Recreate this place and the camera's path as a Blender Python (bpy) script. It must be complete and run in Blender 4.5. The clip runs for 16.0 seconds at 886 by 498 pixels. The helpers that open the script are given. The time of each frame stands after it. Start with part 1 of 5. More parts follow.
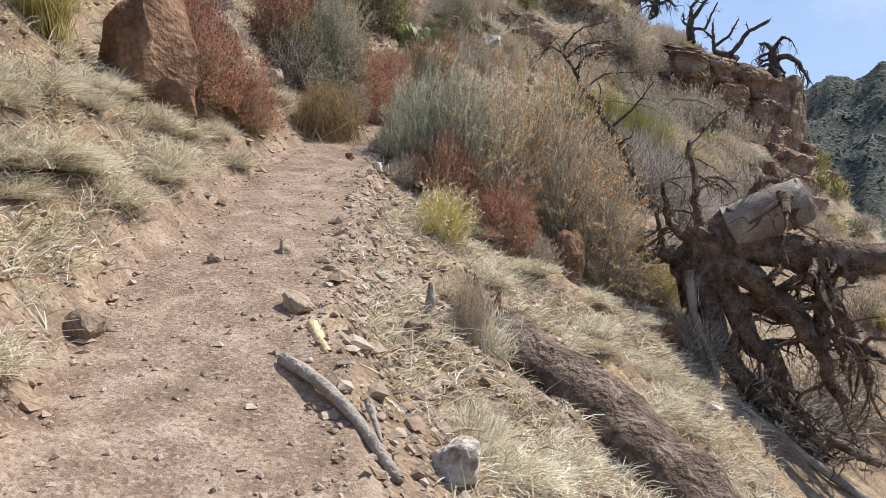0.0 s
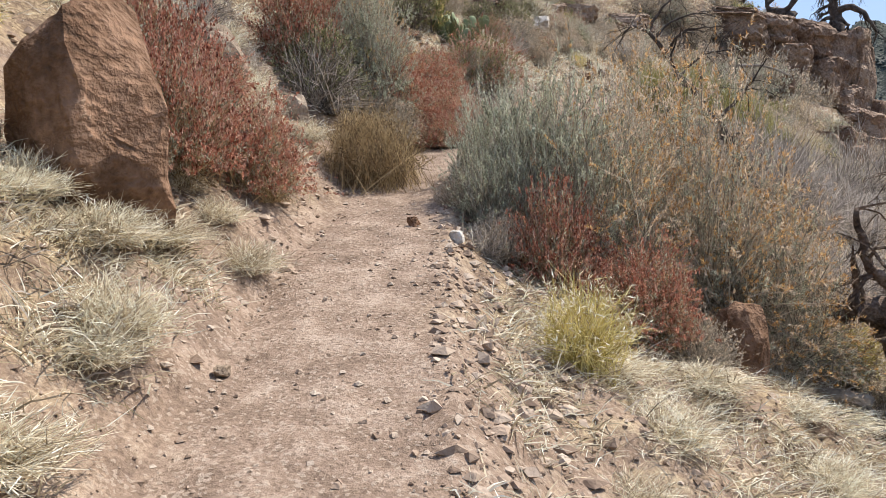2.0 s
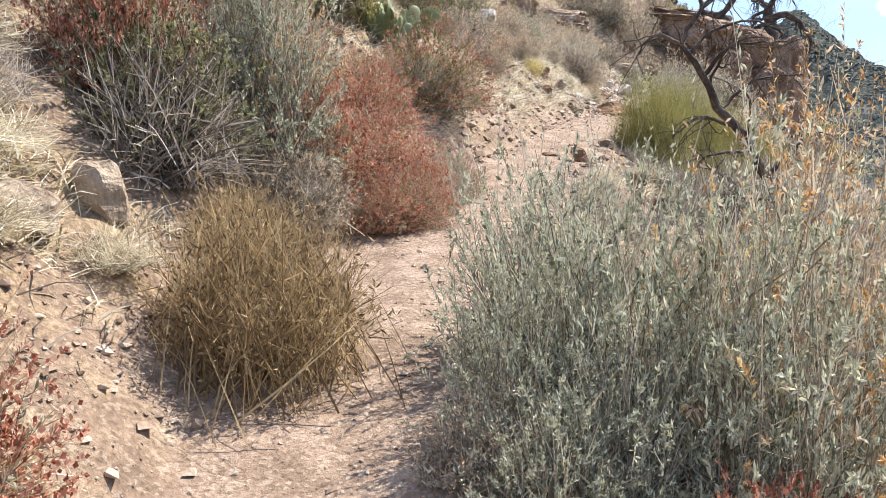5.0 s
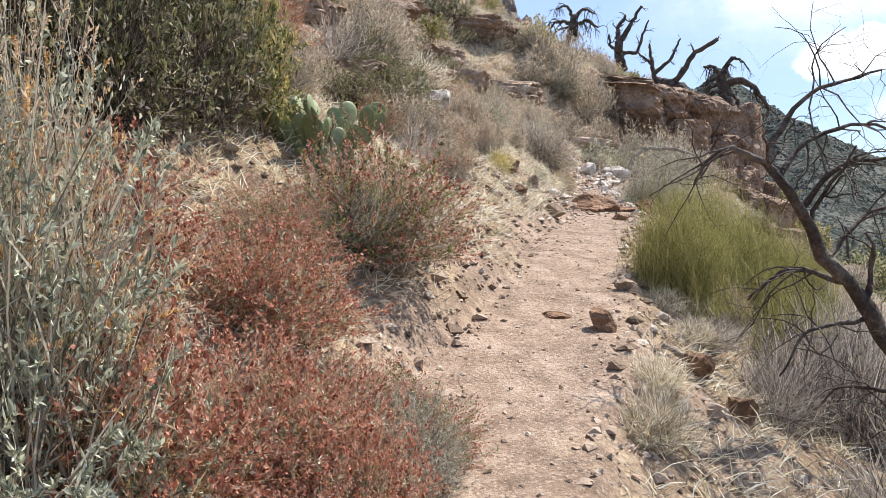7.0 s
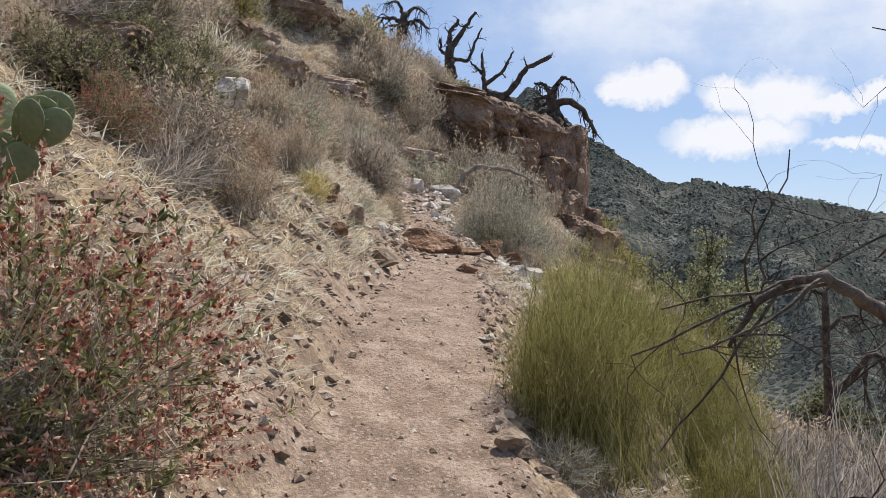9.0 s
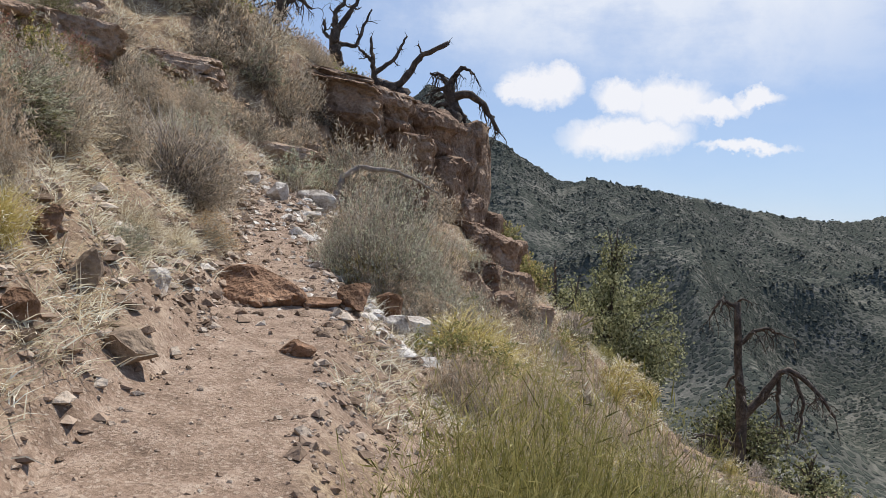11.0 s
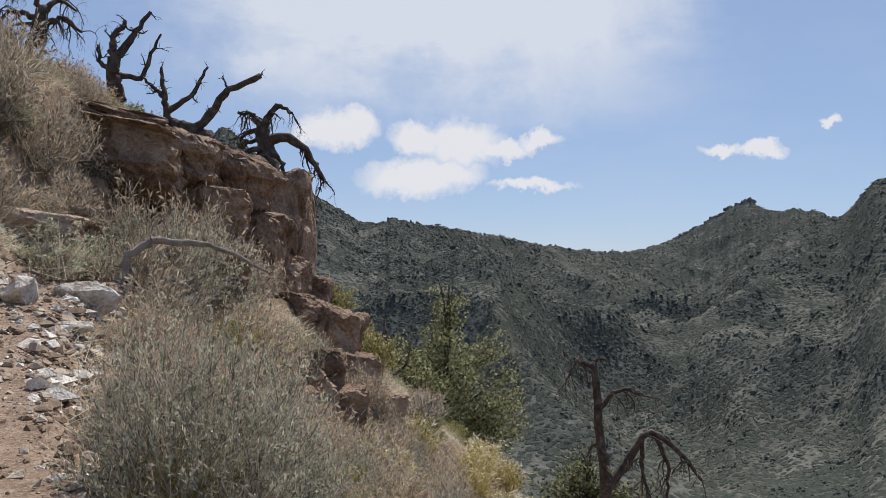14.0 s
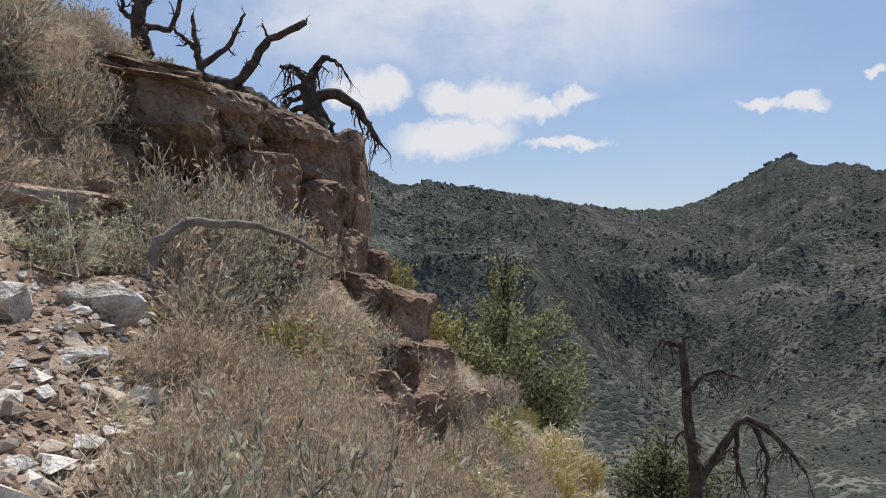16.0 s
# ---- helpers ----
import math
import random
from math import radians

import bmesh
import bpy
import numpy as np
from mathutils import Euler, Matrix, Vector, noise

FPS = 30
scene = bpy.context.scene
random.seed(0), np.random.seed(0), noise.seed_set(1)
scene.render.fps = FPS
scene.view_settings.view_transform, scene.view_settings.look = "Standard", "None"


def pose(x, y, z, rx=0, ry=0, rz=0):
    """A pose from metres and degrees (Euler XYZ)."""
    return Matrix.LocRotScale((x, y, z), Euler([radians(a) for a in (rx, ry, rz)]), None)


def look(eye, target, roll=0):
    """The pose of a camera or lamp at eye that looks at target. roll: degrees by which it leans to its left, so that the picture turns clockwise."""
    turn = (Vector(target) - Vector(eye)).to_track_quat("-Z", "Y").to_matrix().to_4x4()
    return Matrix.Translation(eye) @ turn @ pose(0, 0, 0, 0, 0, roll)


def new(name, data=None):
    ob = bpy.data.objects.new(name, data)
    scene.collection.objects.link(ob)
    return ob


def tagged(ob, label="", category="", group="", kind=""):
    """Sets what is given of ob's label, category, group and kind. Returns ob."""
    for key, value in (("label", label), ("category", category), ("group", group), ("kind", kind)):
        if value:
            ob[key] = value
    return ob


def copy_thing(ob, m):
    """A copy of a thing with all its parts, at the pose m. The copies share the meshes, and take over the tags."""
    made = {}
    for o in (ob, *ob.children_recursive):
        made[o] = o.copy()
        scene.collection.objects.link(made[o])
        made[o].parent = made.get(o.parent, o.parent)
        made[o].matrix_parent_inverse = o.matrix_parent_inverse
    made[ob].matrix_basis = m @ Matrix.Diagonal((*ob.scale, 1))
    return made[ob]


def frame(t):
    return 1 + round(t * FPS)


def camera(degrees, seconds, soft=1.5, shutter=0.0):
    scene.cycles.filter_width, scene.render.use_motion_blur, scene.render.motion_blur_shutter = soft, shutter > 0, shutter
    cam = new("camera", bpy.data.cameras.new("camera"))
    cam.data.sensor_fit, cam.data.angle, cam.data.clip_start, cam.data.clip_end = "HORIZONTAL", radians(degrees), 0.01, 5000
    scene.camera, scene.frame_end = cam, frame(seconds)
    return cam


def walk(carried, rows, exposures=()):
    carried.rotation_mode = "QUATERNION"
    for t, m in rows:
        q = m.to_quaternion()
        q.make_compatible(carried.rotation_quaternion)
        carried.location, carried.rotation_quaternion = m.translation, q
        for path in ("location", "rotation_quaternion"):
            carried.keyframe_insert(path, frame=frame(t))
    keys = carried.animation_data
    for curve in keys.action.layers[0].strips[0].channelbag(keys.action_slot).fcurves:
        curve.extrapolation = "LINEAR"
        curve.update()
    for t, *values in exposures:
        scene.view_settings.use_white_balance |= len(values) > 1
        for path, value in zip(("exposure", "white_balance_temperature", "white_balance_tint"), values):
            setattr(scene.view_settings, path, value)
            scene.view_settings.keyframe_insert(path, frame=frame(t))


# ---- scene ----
# ---- camera ----
cam = camera(57.8, 16.0, soft=0.55)
PATH = [
    (0, (0.000, 0.000, 1.500), (-0.436, 1.948, 1.372), 3.59),
    (0.5, (-0.281, 0.644, 1.571), (-0.777, 2.565, 1.323), 4.28),
    (1, (-0.660, 1.266, 1.765), (-1.345, 3.139, 1.621), -0.01),
    (1.5, (-0.802, 1.810, 1.942), (-1.295, 3.738, 1.740), -1.67),
    (2, (-1.108, 2.399, 2.126), (-1.625, 4.323, 1.956), -1.30),
    (2.5, (-1.383, 2.931, 2.293), (-1.856, 4.871, 2.186), -0.13),
    (3, (-1.691, 3.526, 2.420), (-2.194, 5.460, 2.350), -1.39),
    (3.5, (-1.854, 4.127, 2.558), (-2.139, 6.086, 2.273), -2.22),
    (4, (-2.034, 4.759, 2.723), (-2.294, 6.720, 2.428), -1.89),
    (4.5, (-2.291, 5.338, 2.911), (-2.626, 7.302, 2.735), 0.77),
    (4.7, (-2.305, 5.565, 2.882), (-2.604, 7.532, 2.677), 0.88),
    (6.8, (-2.843, 8.525, 3.614), (-3.025, 10.511, 3.474), -1.55),
    (7, (-2.810, 8.797, 3.695), (-2.940, 10.792, 3.641), -1.31),
    (7.5, (-2.912, 9.472, 3.817), (-2.951, 11.471, 3.828), -0.67),
    (8, (-2.864, 10.140, 3.918), (-2.585, 12.120, 3.862), 0.52),
    (8.5, (-2.847, 10.890, 4.015), (-2.555, 12.868, 3.963), 1.16),
    (8.7, (-2.842, 11.195, 4.104), (-2.525, 13.169, 4.050), 1.91),
    (10.8, (-1.762, 14.640, 4.502), (-1.316, 16.588, 4.442), 2.10),
    (11, (-1.701, 14.913, 4.582), (-1.121, 16.826, 4.530), 2.77),
    (11.5, (-1.625, 15.642, 4.713), (-1.002, 17.542, 4.655), 2.53),
    (12, (-1.599, 16.333, 4.881), (-0.789, 18.161, 4.869), 1.09),
    (12.5, (-1.475, 17.014, 4.981), (-0.580, 18.802, 4.974), 1.38),
    (13, (-1.334, 17.763, 5.121), (-0.377, 19.519, 5.145), 0.40),
    (13.5, (-1.115, 18.451, 5.189), (-0.086, 20.164, 5.251), 0.39),
    (14, (-0.938, 19.239, 5.294), (0.085, 20.956, 5.357), 0.15),
    (14.5, (-0.749, 19.969, 5.352), (0.287, 21.679, 5.399), -0.00),
    (15, (-0.576, 20.718, 5.449), (0.403, 22.461, 5.464), -0.49),
    (15.5, (-0.520, 21.467, 5.500), (0.385, 23.251, 5.497), -0.45),
    (16, (-0.363, 22.098, 5.592), (0.586, 23.858, 5.559), -0.74),
]
walk(cam, [(t, look(eye, target, roll)) for t, eye, target, roll in PATH],
     exposures=[(0, 0.42), (2.0, 0.56), (2.5, 0.68), (3.5, 0.8), (4.0, 0.88), (4.5, 1.05), (4.7, 1.05), (6.8, 0.86), (7.4, 0.62), (8.0, 0.32), (8.7, 0.2), (10.8, 0.15), (12.5, -0.06), (16, -0.08)])

# ---- light: high sun ahead of the walker, blue sky with cumulus and a bright veil ----
SUN_BEARING, SUN_HEIGHT = 48.0, 56.0
sun = new("sun", bpy.data.lights.new("sun", "SUN"))
sun.data.energy, sun.data.angle, sun.data.color = 5.0, radians(0.6), (1.0, 0.93, 0.845)
sun.matrix_world = look((0, 0, 60), (-60 * math.sin(radians(SUN_BEARING)) / math.tan(radians(SUN_HEIGHT)),
                                     -60 * math.cos(radians(SUN_BEARING)) / math.tan(radians(SUN_HEIGHT)), 0))


class Nodes:
    """A short way to write node trees."""

    def __init__(self, tree):
        self.tree = tree
        tree.nodes.clear()

    def add(self, kind, **inputs):
        node = self.tree.nodes.new(kind)
        for key, value in inputs.items():
            socket = node.inputs[int(key[1:])] if key[0] == "i" and key[1:].isdigit() else node.inputs[key.replace("_", " ")]
            if isinstance(value, bpy.types.NodeSocket):
                self.tree.links.new(value, socket)
            else:
                socket.default_value = value
        return node

    def math(self, operation, a, b=0.0, c=0.0):
        node = self.add("ShaderNodeMath", i0=a, i1=b, i2=c)
        node.operation = operation
        return node.outputs[0]

    def mix(self, factor, a, b, blend="MIX"):
        node = self.tree.nodes.new("ShaderNodeMix")
        node.data_type, node.blend_type = "RGBA", blend
        for n, value in ((0, factor), (6, a), (7, b)):
            if isinstance(value, bpy.types.NodeSocket):
                self.tree.links.new(value, node.inputs[n])
            else:
                node.inputs[n].default_value = value if n == 0 else (*value, 1)
        return node.outputs[2]

    def noise(self, vector, scale, detail=4.0, rough=0.55):
        return self.add("ShaderNodeTexNoise", Vector=vector, Scale=scale, Detail=detail, Roughness=rough).outputs[0]

    def ramp(self, value, stops):
        node = self.add("ShaderNodeValToRGB", Fac=value)
        while len(node.color_ramp.elements) < len(stops):
            node.color_ramp.elements.new(0.5)
        for e, (p, c) in zip(node.color_ramp.elements, stops):
            e.position, e.color = p, (*c, 1) if len(c) == 3 else c
        return node.outputs[0]


def build_world():
    world = bpy.data.worlds.new("sky")
    scene.world = world
    world.use_nodes = True
    n = Nodes(world.node_tree)
    sky = n.add("ShaderNodeTexSky")
    sky.sky_type, sky.sun_disc = "NISHITA", False
    sky.sun_elevation, sky.sun_rotation = radians(SUN_HEIGHT), radians(SUN_BEARING)
    sky.altitude, sky.air_density, sky.dust_density = 1500, 1.0, 0.6
    way = n.add("ShaderNodeTexCoord").outputs["Generated"]
    xyz = n.add("ShaderNodeSeparateXYZ", Vector=way)
    bearing = n.math("MULTIPLY", n.math("ARCTAN2", xyz.outputs[0], xyz.outputs[1]), 57.2958)
    height = n.math("MULTIPLY", n.math("ARCSINE", xyz.outputs[2]), 57.2958)
    wob = n.math("SUBTRACT", n.noise(way, 42, 7, 0.62), 0.5)
    wob2 = n.math("SUBTRACT", n.noise(way, 15, 6, 0.62), 0.5)
    cover = 0.0
    # cumulus: bearing, height, half width, half height (degrees), flat base
    for b, h, w, t in ((23.3, 10.05, 2.56, 1.43), (21.7, 9.75, 1.62, 0.65), (24.9, 10.45, 1.35, 1.17), (28.9, 9.55, 2.03, 1.17), (32.1, 9.25, 3.24, 1.69), (35.1, 8.85, 2.16, 0.78),
                       (37.7, 9.45, 1.76, 0.65), (28.9, 6.85, 4.32, 1.43), (31.1, 7.05, 2.7, 1.17), (37.3, 6.35, 2.97, 0.45), (49.9, 8.45, 1.22, 0.45),
                       (52.3, 8.25, 1.76, 0.52), (56.7, 10.05, 0.68, 0.33)):
        dx = n.math("DIVIDE", n.math("SUBTRACT", n.math("MULTIPLY_ADD", wob2, 2.2, bearing), b), w)
        dy = n.math("DIVIDE", n.math("SUBTRACT", n.math("MULTIPLY_ADD", wob, 2.6, height), h), t)
        d = n.math("ADD", n.math("MULTIPLY", dx, dx), n.math("MULTIPLY", dy, dy))
        puff = n.add("ShaderNodeMapRange", Value=d, i1=1.35, i2=0.35).outputs[0]
        cover = n.math("MAXIMUM", cover, puff)
    flat = n.add("ShaderNodeMapping", Vector=way, Scale=(1.0, 1.0, 3.0)).outputs[0]
    veil = n.add("ShaderNodeMapRange", Value=n.noise(flat, 3.2, 7, 0.62), i1=0.42, i2=0.72).outputs[0]
    high = n.add("ShaderNodeMapRange", Value=n.math("MULTIPLY_ADD", wob2, 6.0, height), i1=8.5, i2=16.0).outputs[0]
    edge = n.add("ShaderNodeMapRange", Value=n.math("ABSOLUTE", n.math("SUBTRACT", n.math("MULTIPLY_ADD", wob2, 10.0, bearing), 30.0)), i1=23.0, i2=12.0).outputs[0]
    veil = n.math("MULTIPLY", n.math("MINIMUM", n.math("MULTIPLY_ADD", n.math("MULTIPLY", edge, high), 0.75, veil), 1.0), n.math("MAXIMUM", n.math("MULTIPLY", edge, high), 0.12))
    blue = n.mix(0.6, sky.outputs[0], (3.3, 4.5, 7.2))
    white = n.mix(n.math("MULTIPLY", veil, 0.8), blue, (7.6, 7.9, 8.5))
    white = n.mix(n.math("MULTIPLY", cover, 0.88), white, (8.3, 8.25, 8.5))
    back = n.add("ShaderNodeBackground", Color=white, Strength=0.104)
    n.add("ShaderNodeOutputWorld", Surface=back.outputs[0])


build_world()

# ---- terrain shape: a contour curve with a bank above it and a falling slope below ----
CURVE_Y = np.array([-40, -8, -3, 0, 2.4, 3.5, 5, 7.5, 9.5, 12, 14.5, 18, 20, 23, 26, 30, 32, 34, 36, 38, 41, 45, 52, 65, 150.0])
CURVE_X = np.array([9, 2.2, 0.9, -0.2, -1.35, -1.85, -2.3, -2.9, -3.2, -2.95, -2.4, -1.8, -1.35, -0.85, -0.8, -0.2, 0.7, 2.1, 3.6, 5.2, 7.7, 9.6, 8, 1, -50.0])
CURVE_Z = np.array([-6, -1.0, -0.35, 0.15, 0.7, 0.95, 1.25, 1.8, 2.2, 2.62, 3.03, 3.55, 3.75, 4.0, 4.35, 5.0, 5.15, 5.1, 4.9, 4.7, 4.2, 3.6, 3.0, 2, -20.0])


def smooth_table(xs, ys):
    """A smooth curve through a table, by monotone cubic steps."""
    d = np.diff(ys) / np.diff(xs)
    m = np.r_[d[0], np.where(d[1:] * d[:-1] > 0, 2 * d[1:] * d[:-1] / (d[1:] + d[:-1] + 1e-9), 0), d[-1]]

    def f(v):
        v = np.clip(np.asarray(v, float), xs[0], xs[-1])
        i = np.clip(np.searchsorted(xs, v) - 1, 0, len(xs) - 2)
        h = xs[i + 1] - xs[i]
        s = (v - xs[i]) / h
        return ((1 + 2 * s) * (1 - s) ** 2 * ys[i] + s * (1 - s) ** 2 * h * m[i] + s * s * (3 - 2 * s) * ys[i + 1] + s * s * (s - 1) * h * m[i + 1])
    return f


curve_x, curve_z = smooth_table(CURVE_Y, CURVE_X), smooth_table(CURVE_Y, CURVE_Z)


def lattice(ix, iy, seed):
    n = (ix * 374761393 + iy * 668265263 + seed * 974711) & 0xFFFFFFFF
    n = ((n ^ (n >> 13)) * 1274126177) & 0xFFFFFFFF
    return ((n ^ (n >> 16)) & 0xFFFF) / 65535.0


def value_noise(x, y, seed=0):
    """Smooth noise of -1 to 1 at unit scale."""
    x, y = np.asarray(x, float), np.asarray(y, float)
    ix, iy = np.floor(x).astype(np.int64), np.floor(y).astype(np.int64)
    fx, fy = x - ix, y - iy
    fx, fy = fx * fx * (3 - 2 * fx), fy * fy * (3 - 2 * fy)
    a, b = lattice(ix, iy, seed), lattice(ix + 1, iy, seed)
    c, d = lattice(ix, iy + 1, seed), lattice(ix + 1, iy + 1, seed)
    return 2 * (a + (b - a) * fx + (c - a) * fy + (a - b - c + d) * fx * fy) - 1


def layered(x, y, octaves, seed=0):
    out, amp = 0.0, 1.0
    for o in range(octaves):
        out = out + amp * value_noise(x * 2 ** o, y * 2 ** o, seed + o)
        amp *= 0.5
    return out


def trail_half(y):
    y = np.asarray(y)
    return 0.48 - 0.13 * np.clip((y - 21.5) / 2, 0, 1) + 0.08 * value_noise(y * 0.5, 0.3, 5)


def ground_z(x, y, detail=True):
    x, y = np.asarray(x, float), np.asarray(y, float)
    e = 0.5
    lean = (curve_x(y + e) - curve_x(y - e)) / (2 * e)
    u = (x - curve_x(y)) / np.sqrt(1 + np.minimum(lean, 1.3) ** 2)
    half = trail_half(y)
    up = np.maximum(-u - half, 0)
    down = np.maximum(u - half, 0)
    spur = np.clip((y - 33) / 4, 0, 1) * np.clip((60 - y) / 10, 0, 1)
    bank = 0.80 * up - 0.06 * up / (0.3 + up) + 0.12 * np.tanh(up / 0.3)
    bank = bank - 0.012 * np.maximum(up - 6, 0) ** 2 / (1 + 0.03 * np.maximum(up - 6, 0))
    cliff = 2.6 * np.clip((up - 1.7) / 0.8, 0, 1) + 0.62 * up
    steep = np.clip((y - 27) / 7, 0, 1)
    fall = -(0.62 * np.minimum(down, 6) + 0.28 * np.maximum(down - 6, 0) + 0.05 * np.tanh(down / 0.3)) * (1 + 0.9 * steep)
    z = curve_z(y) + bank * (1 - spur) + cliff * spur + fall - 0.04 * u * (np.abs(u) < half)
    off = np.clip((np.abs(u) - half * 0.7) / 0.8, 0, 1)
    z = z + off * 0.22 * layered(x * 0.45, y * 0.45, 2, 20) * np.clip(np.abs(u) / 4, 0.25, 1.6)
    if detail:
        z = z + (0.015 + 0.06 * off) * layered(x * 2.3, y * 2.3, 3, 40) + (0.006 + 0.014 * off) * layered(x * 13, y * 13, 2, 50)
    return z
# ---- end of terrain shape ----

# ---- materials ----
def material(name, stops, scale=6.0, rough=0.9, bump=0.3, fine=60.0, island=0.0, sheen=0.0, thin=False, random_object=0.0, bump_scale=None):
    """Colour from two scales of noise through a ramp, with optional change from island to island and fine relief."""
    m = bpy.data.materials.new(name)
    m.use_nodes = True
    n = Nodes(m.node_tree)
    place = n.add("ShaderNodeTexCoord").outputs["Object"]
    value = n.math("ADD", n.math("MULTIPLY", n.noise(place, scale), 0.65), n.math("MULTIPLY", n.noise(place, fine, 3), 0.35))
    geo = n.add("ShaderNodeNewGeometry")
    if island:
        value = n.math("ADD", n.math("MULTIPLY", value, 1 - island), n.math("MULTIPLY", geo.outputs["Random Per Island"], island))
    if random_object:
        info = n.add("ShaderNodeObjectInfo")
        value = n.math("ADD", value, n.math("MULTIPLY", n.math("SUBTRACT", info.outputs["Random"], 0.5), random_object))
    colour = n.ramp(value, stops)
    b = n.add("ShaderNodeBsdfPrincipled", Base_Color=colour, Roughness=rough)
    b.inputs["Specular IOR Level"].default_value = 0.25
    if bump:
        relief = n.add("ShaderNodeBump", Strength=bump, Distance=0.02 if bump_scale is None else bump_scale, Height=n.math("ADD", n.noise(place, fine, 4), n.math("MULTIPLY", n.noise(place, scale * 3, 4), 1.5)))
        n.tree.links.new(relief.outputs[0], b.inputs["Normal"])
    shader = b.outputs[0]
    if thin:
        glow = n.add("ShaderNodeBsdfTranslucent", Color=colour).outputs[0]
        shader = n.add("ShaderNodeMixShader", i0=0.3, i1=shader, i2=glow).outputs[0]
    n.add("ShaderNodeOutputMaterial", Surface=shader)
    return m


def leafy(name, dark, mid, pale):
    deep, lit = tuple(c * 0.62 for c in dark), tuple(min(c * 1.14, 0.93) for c in pale)
    return material(name, [(0.25, deep), (0.5, mid), (0.75, lit)], scale=8.0, rough=0.75, bump=0, fine=26, island=0.5, thin=True, random_object=0.14)


SAGE = leafy("sage_leaf", (0.2, 0.215, 0.15), (0.44, 0.455, 0.335), (0.66, 0.67, 0.52))
GREY_TWIG = leafy("grey_twig", (0.2, 0.165, 0.125), (0.39, 0.34, 0.27), (0.6, 0.54, 0.44))
TAN_PLUME = leafy("tan_plume", (0.40, 0.285, 0.19), (0.59, 0.46, 0.33), (0.75, 0.64, 0.49))
ORANGE_PLUME = leafy("orange_plume", (0.46, 0.225, 0.075), (0.68, 0.40, 0.16), (0.84, 0.60, 0.30))
RUST = leafy("rust_flower", (0.20, 0.062, 0.04), (0.43, 0.17, 0.11), (0.62, 0.34, 0.235))
PINK_RUST = leafy("pink_rust_flower", (0.3, 0.15, 0.1), (0.52, 0.3, 0.22), (0.68, 0.48, 0.37))
BROWN = leafy("brown_stem", (0.18, 0.12, 0.065), (0.36, 0.26, 0.14), (0.54, 0.42, 0.24))
GREEN_STEM = leafy("green_stem", (0.13, 0.125, 0.035), (0.28, 0.265, 0.085), (0.46, 0.41, 0.18))
OLIVE = leafy("olive_leaf", (0.12, 0.13, 0.05), (0.25, 0.26, 0.1), (0.42, 0.42, 0.2))
DARK_GREEN = leafy("dark_leaf", (0.085, 0.088, 0.042), (0.20, 0.20, 0.095), (0.37, 0.36, 0.20))
DEAD_TWIG = leafy("dead_twig", (0.16, 0.135, 0.112), (0.36, 0.315, 0.27), (0.60, 0.54, 0.475))
OAK_LEAF = leafy("oak_leaf", (0.07, 0.08, 0.035), (0.2, 0.21, 0.10), (0.45, 0.45, 0.26))
STRAW = leafy("straw", (0.36, 0.28, 0.18), (0.70, 0.605, 0.43), (0.92, 0.86, 0.71))
YELLOW_GRASS = leafy("yellow_grass", (0.38, 0.3, 0.08), (0.58, 0.48, 0.17), (0.74, 0.66, 0.34))
DARK_TWIG = leafy("dark_twig", (0.05, 0.04, 0.03), (0.12, 0.09, 0.07), (0.22, 0.18, 0.14))
DEAD_WOOD = material("burnt_wood", [(0.3, (0.025, 0.02, 0.017)), (0.5, (0.075, 0.06, 0.05)), (0.72, (0.20, 0.17, 0.14))], scale=5, fine=40, bump=0.8, rough=0.85)
GREY_WOOD = material("weathered_wood", [(0.3, (0.12, 0.10, 0.085)), (0.5, (0.27, 0.235, 0.20)), (0.7, (0.44, 0.40, 0.35))], scale=4, fine=45, bump=0.8)
PALE_WOOD = material("split_wood", [(0.3, (0.45, 0.33, 0.17)), (0.7, (0.72, 0.60, 0.38))], scale=5, fine=50, bump=0.5)
BARK = material("bark", [(0.32, (0.05, 0.036, 0.027)), (0.48, (0.15, 0.105, 0.078)), (0.66, (0.34, 0.26, 0.205))], scale=7, fine=32, bump=1.0, bump_scale=0.05)
RED_ROCK = material("red_rock", [(0.28, (0.045, 0.028, 0.018)), (0.44, (0.145, 0.078, 0.042)), (0.54, (0.225, 0.133, 0.082)), (0.62, (0.31, 0.18, 0.108)), (0.75, (0.46, 0.36, 0.26))], scale=2.2, fine=22, bump=0.9, bump_scale=0.05, random_object=0.1)
LEDGE_ROCK = material("ledge_rock", [(0.27, (0.09, 0.058, 0.04)), (0.44, (0.22, 0.145, 0.10)), (0.56, (0.36, 0.26, 0.185)), (0.74, (0.54, 0.44, 0.35))], scale=1.1, fine=11, bump=1.0, bump_scale=0.12, random_object=0.12)
CRAG_ROCK = material("crag_rock", [(0.3, (0.10, 0.075, 0.06)), (0.48, (0.22, 0.18, 0.15)), (0.66, (0.38, 0.33, 0.28))], scale=0.5, fine=5, bump=1.0, bump_scale=0.3, random_object=0.1)
TAN_ROCK = material("tan_rock", [(0.25, (0.14, 0.10, 0.07)), (0.5, (0.30, 0.23, 0.165)), (0.75, (0.47, 0.40, 0.31))], scale=5, fine=45, bump=0.8, random_object=0.25)
RUBBLE = material("broken_stone", [(0.22, (0.11, 0.075, 0.05)), (0.5, (0.29, 0.21, 0.15)), (0.8, (0.52, 0.45, 0.37))], scale=7, fine=50, bump=0.6, island=0.6)
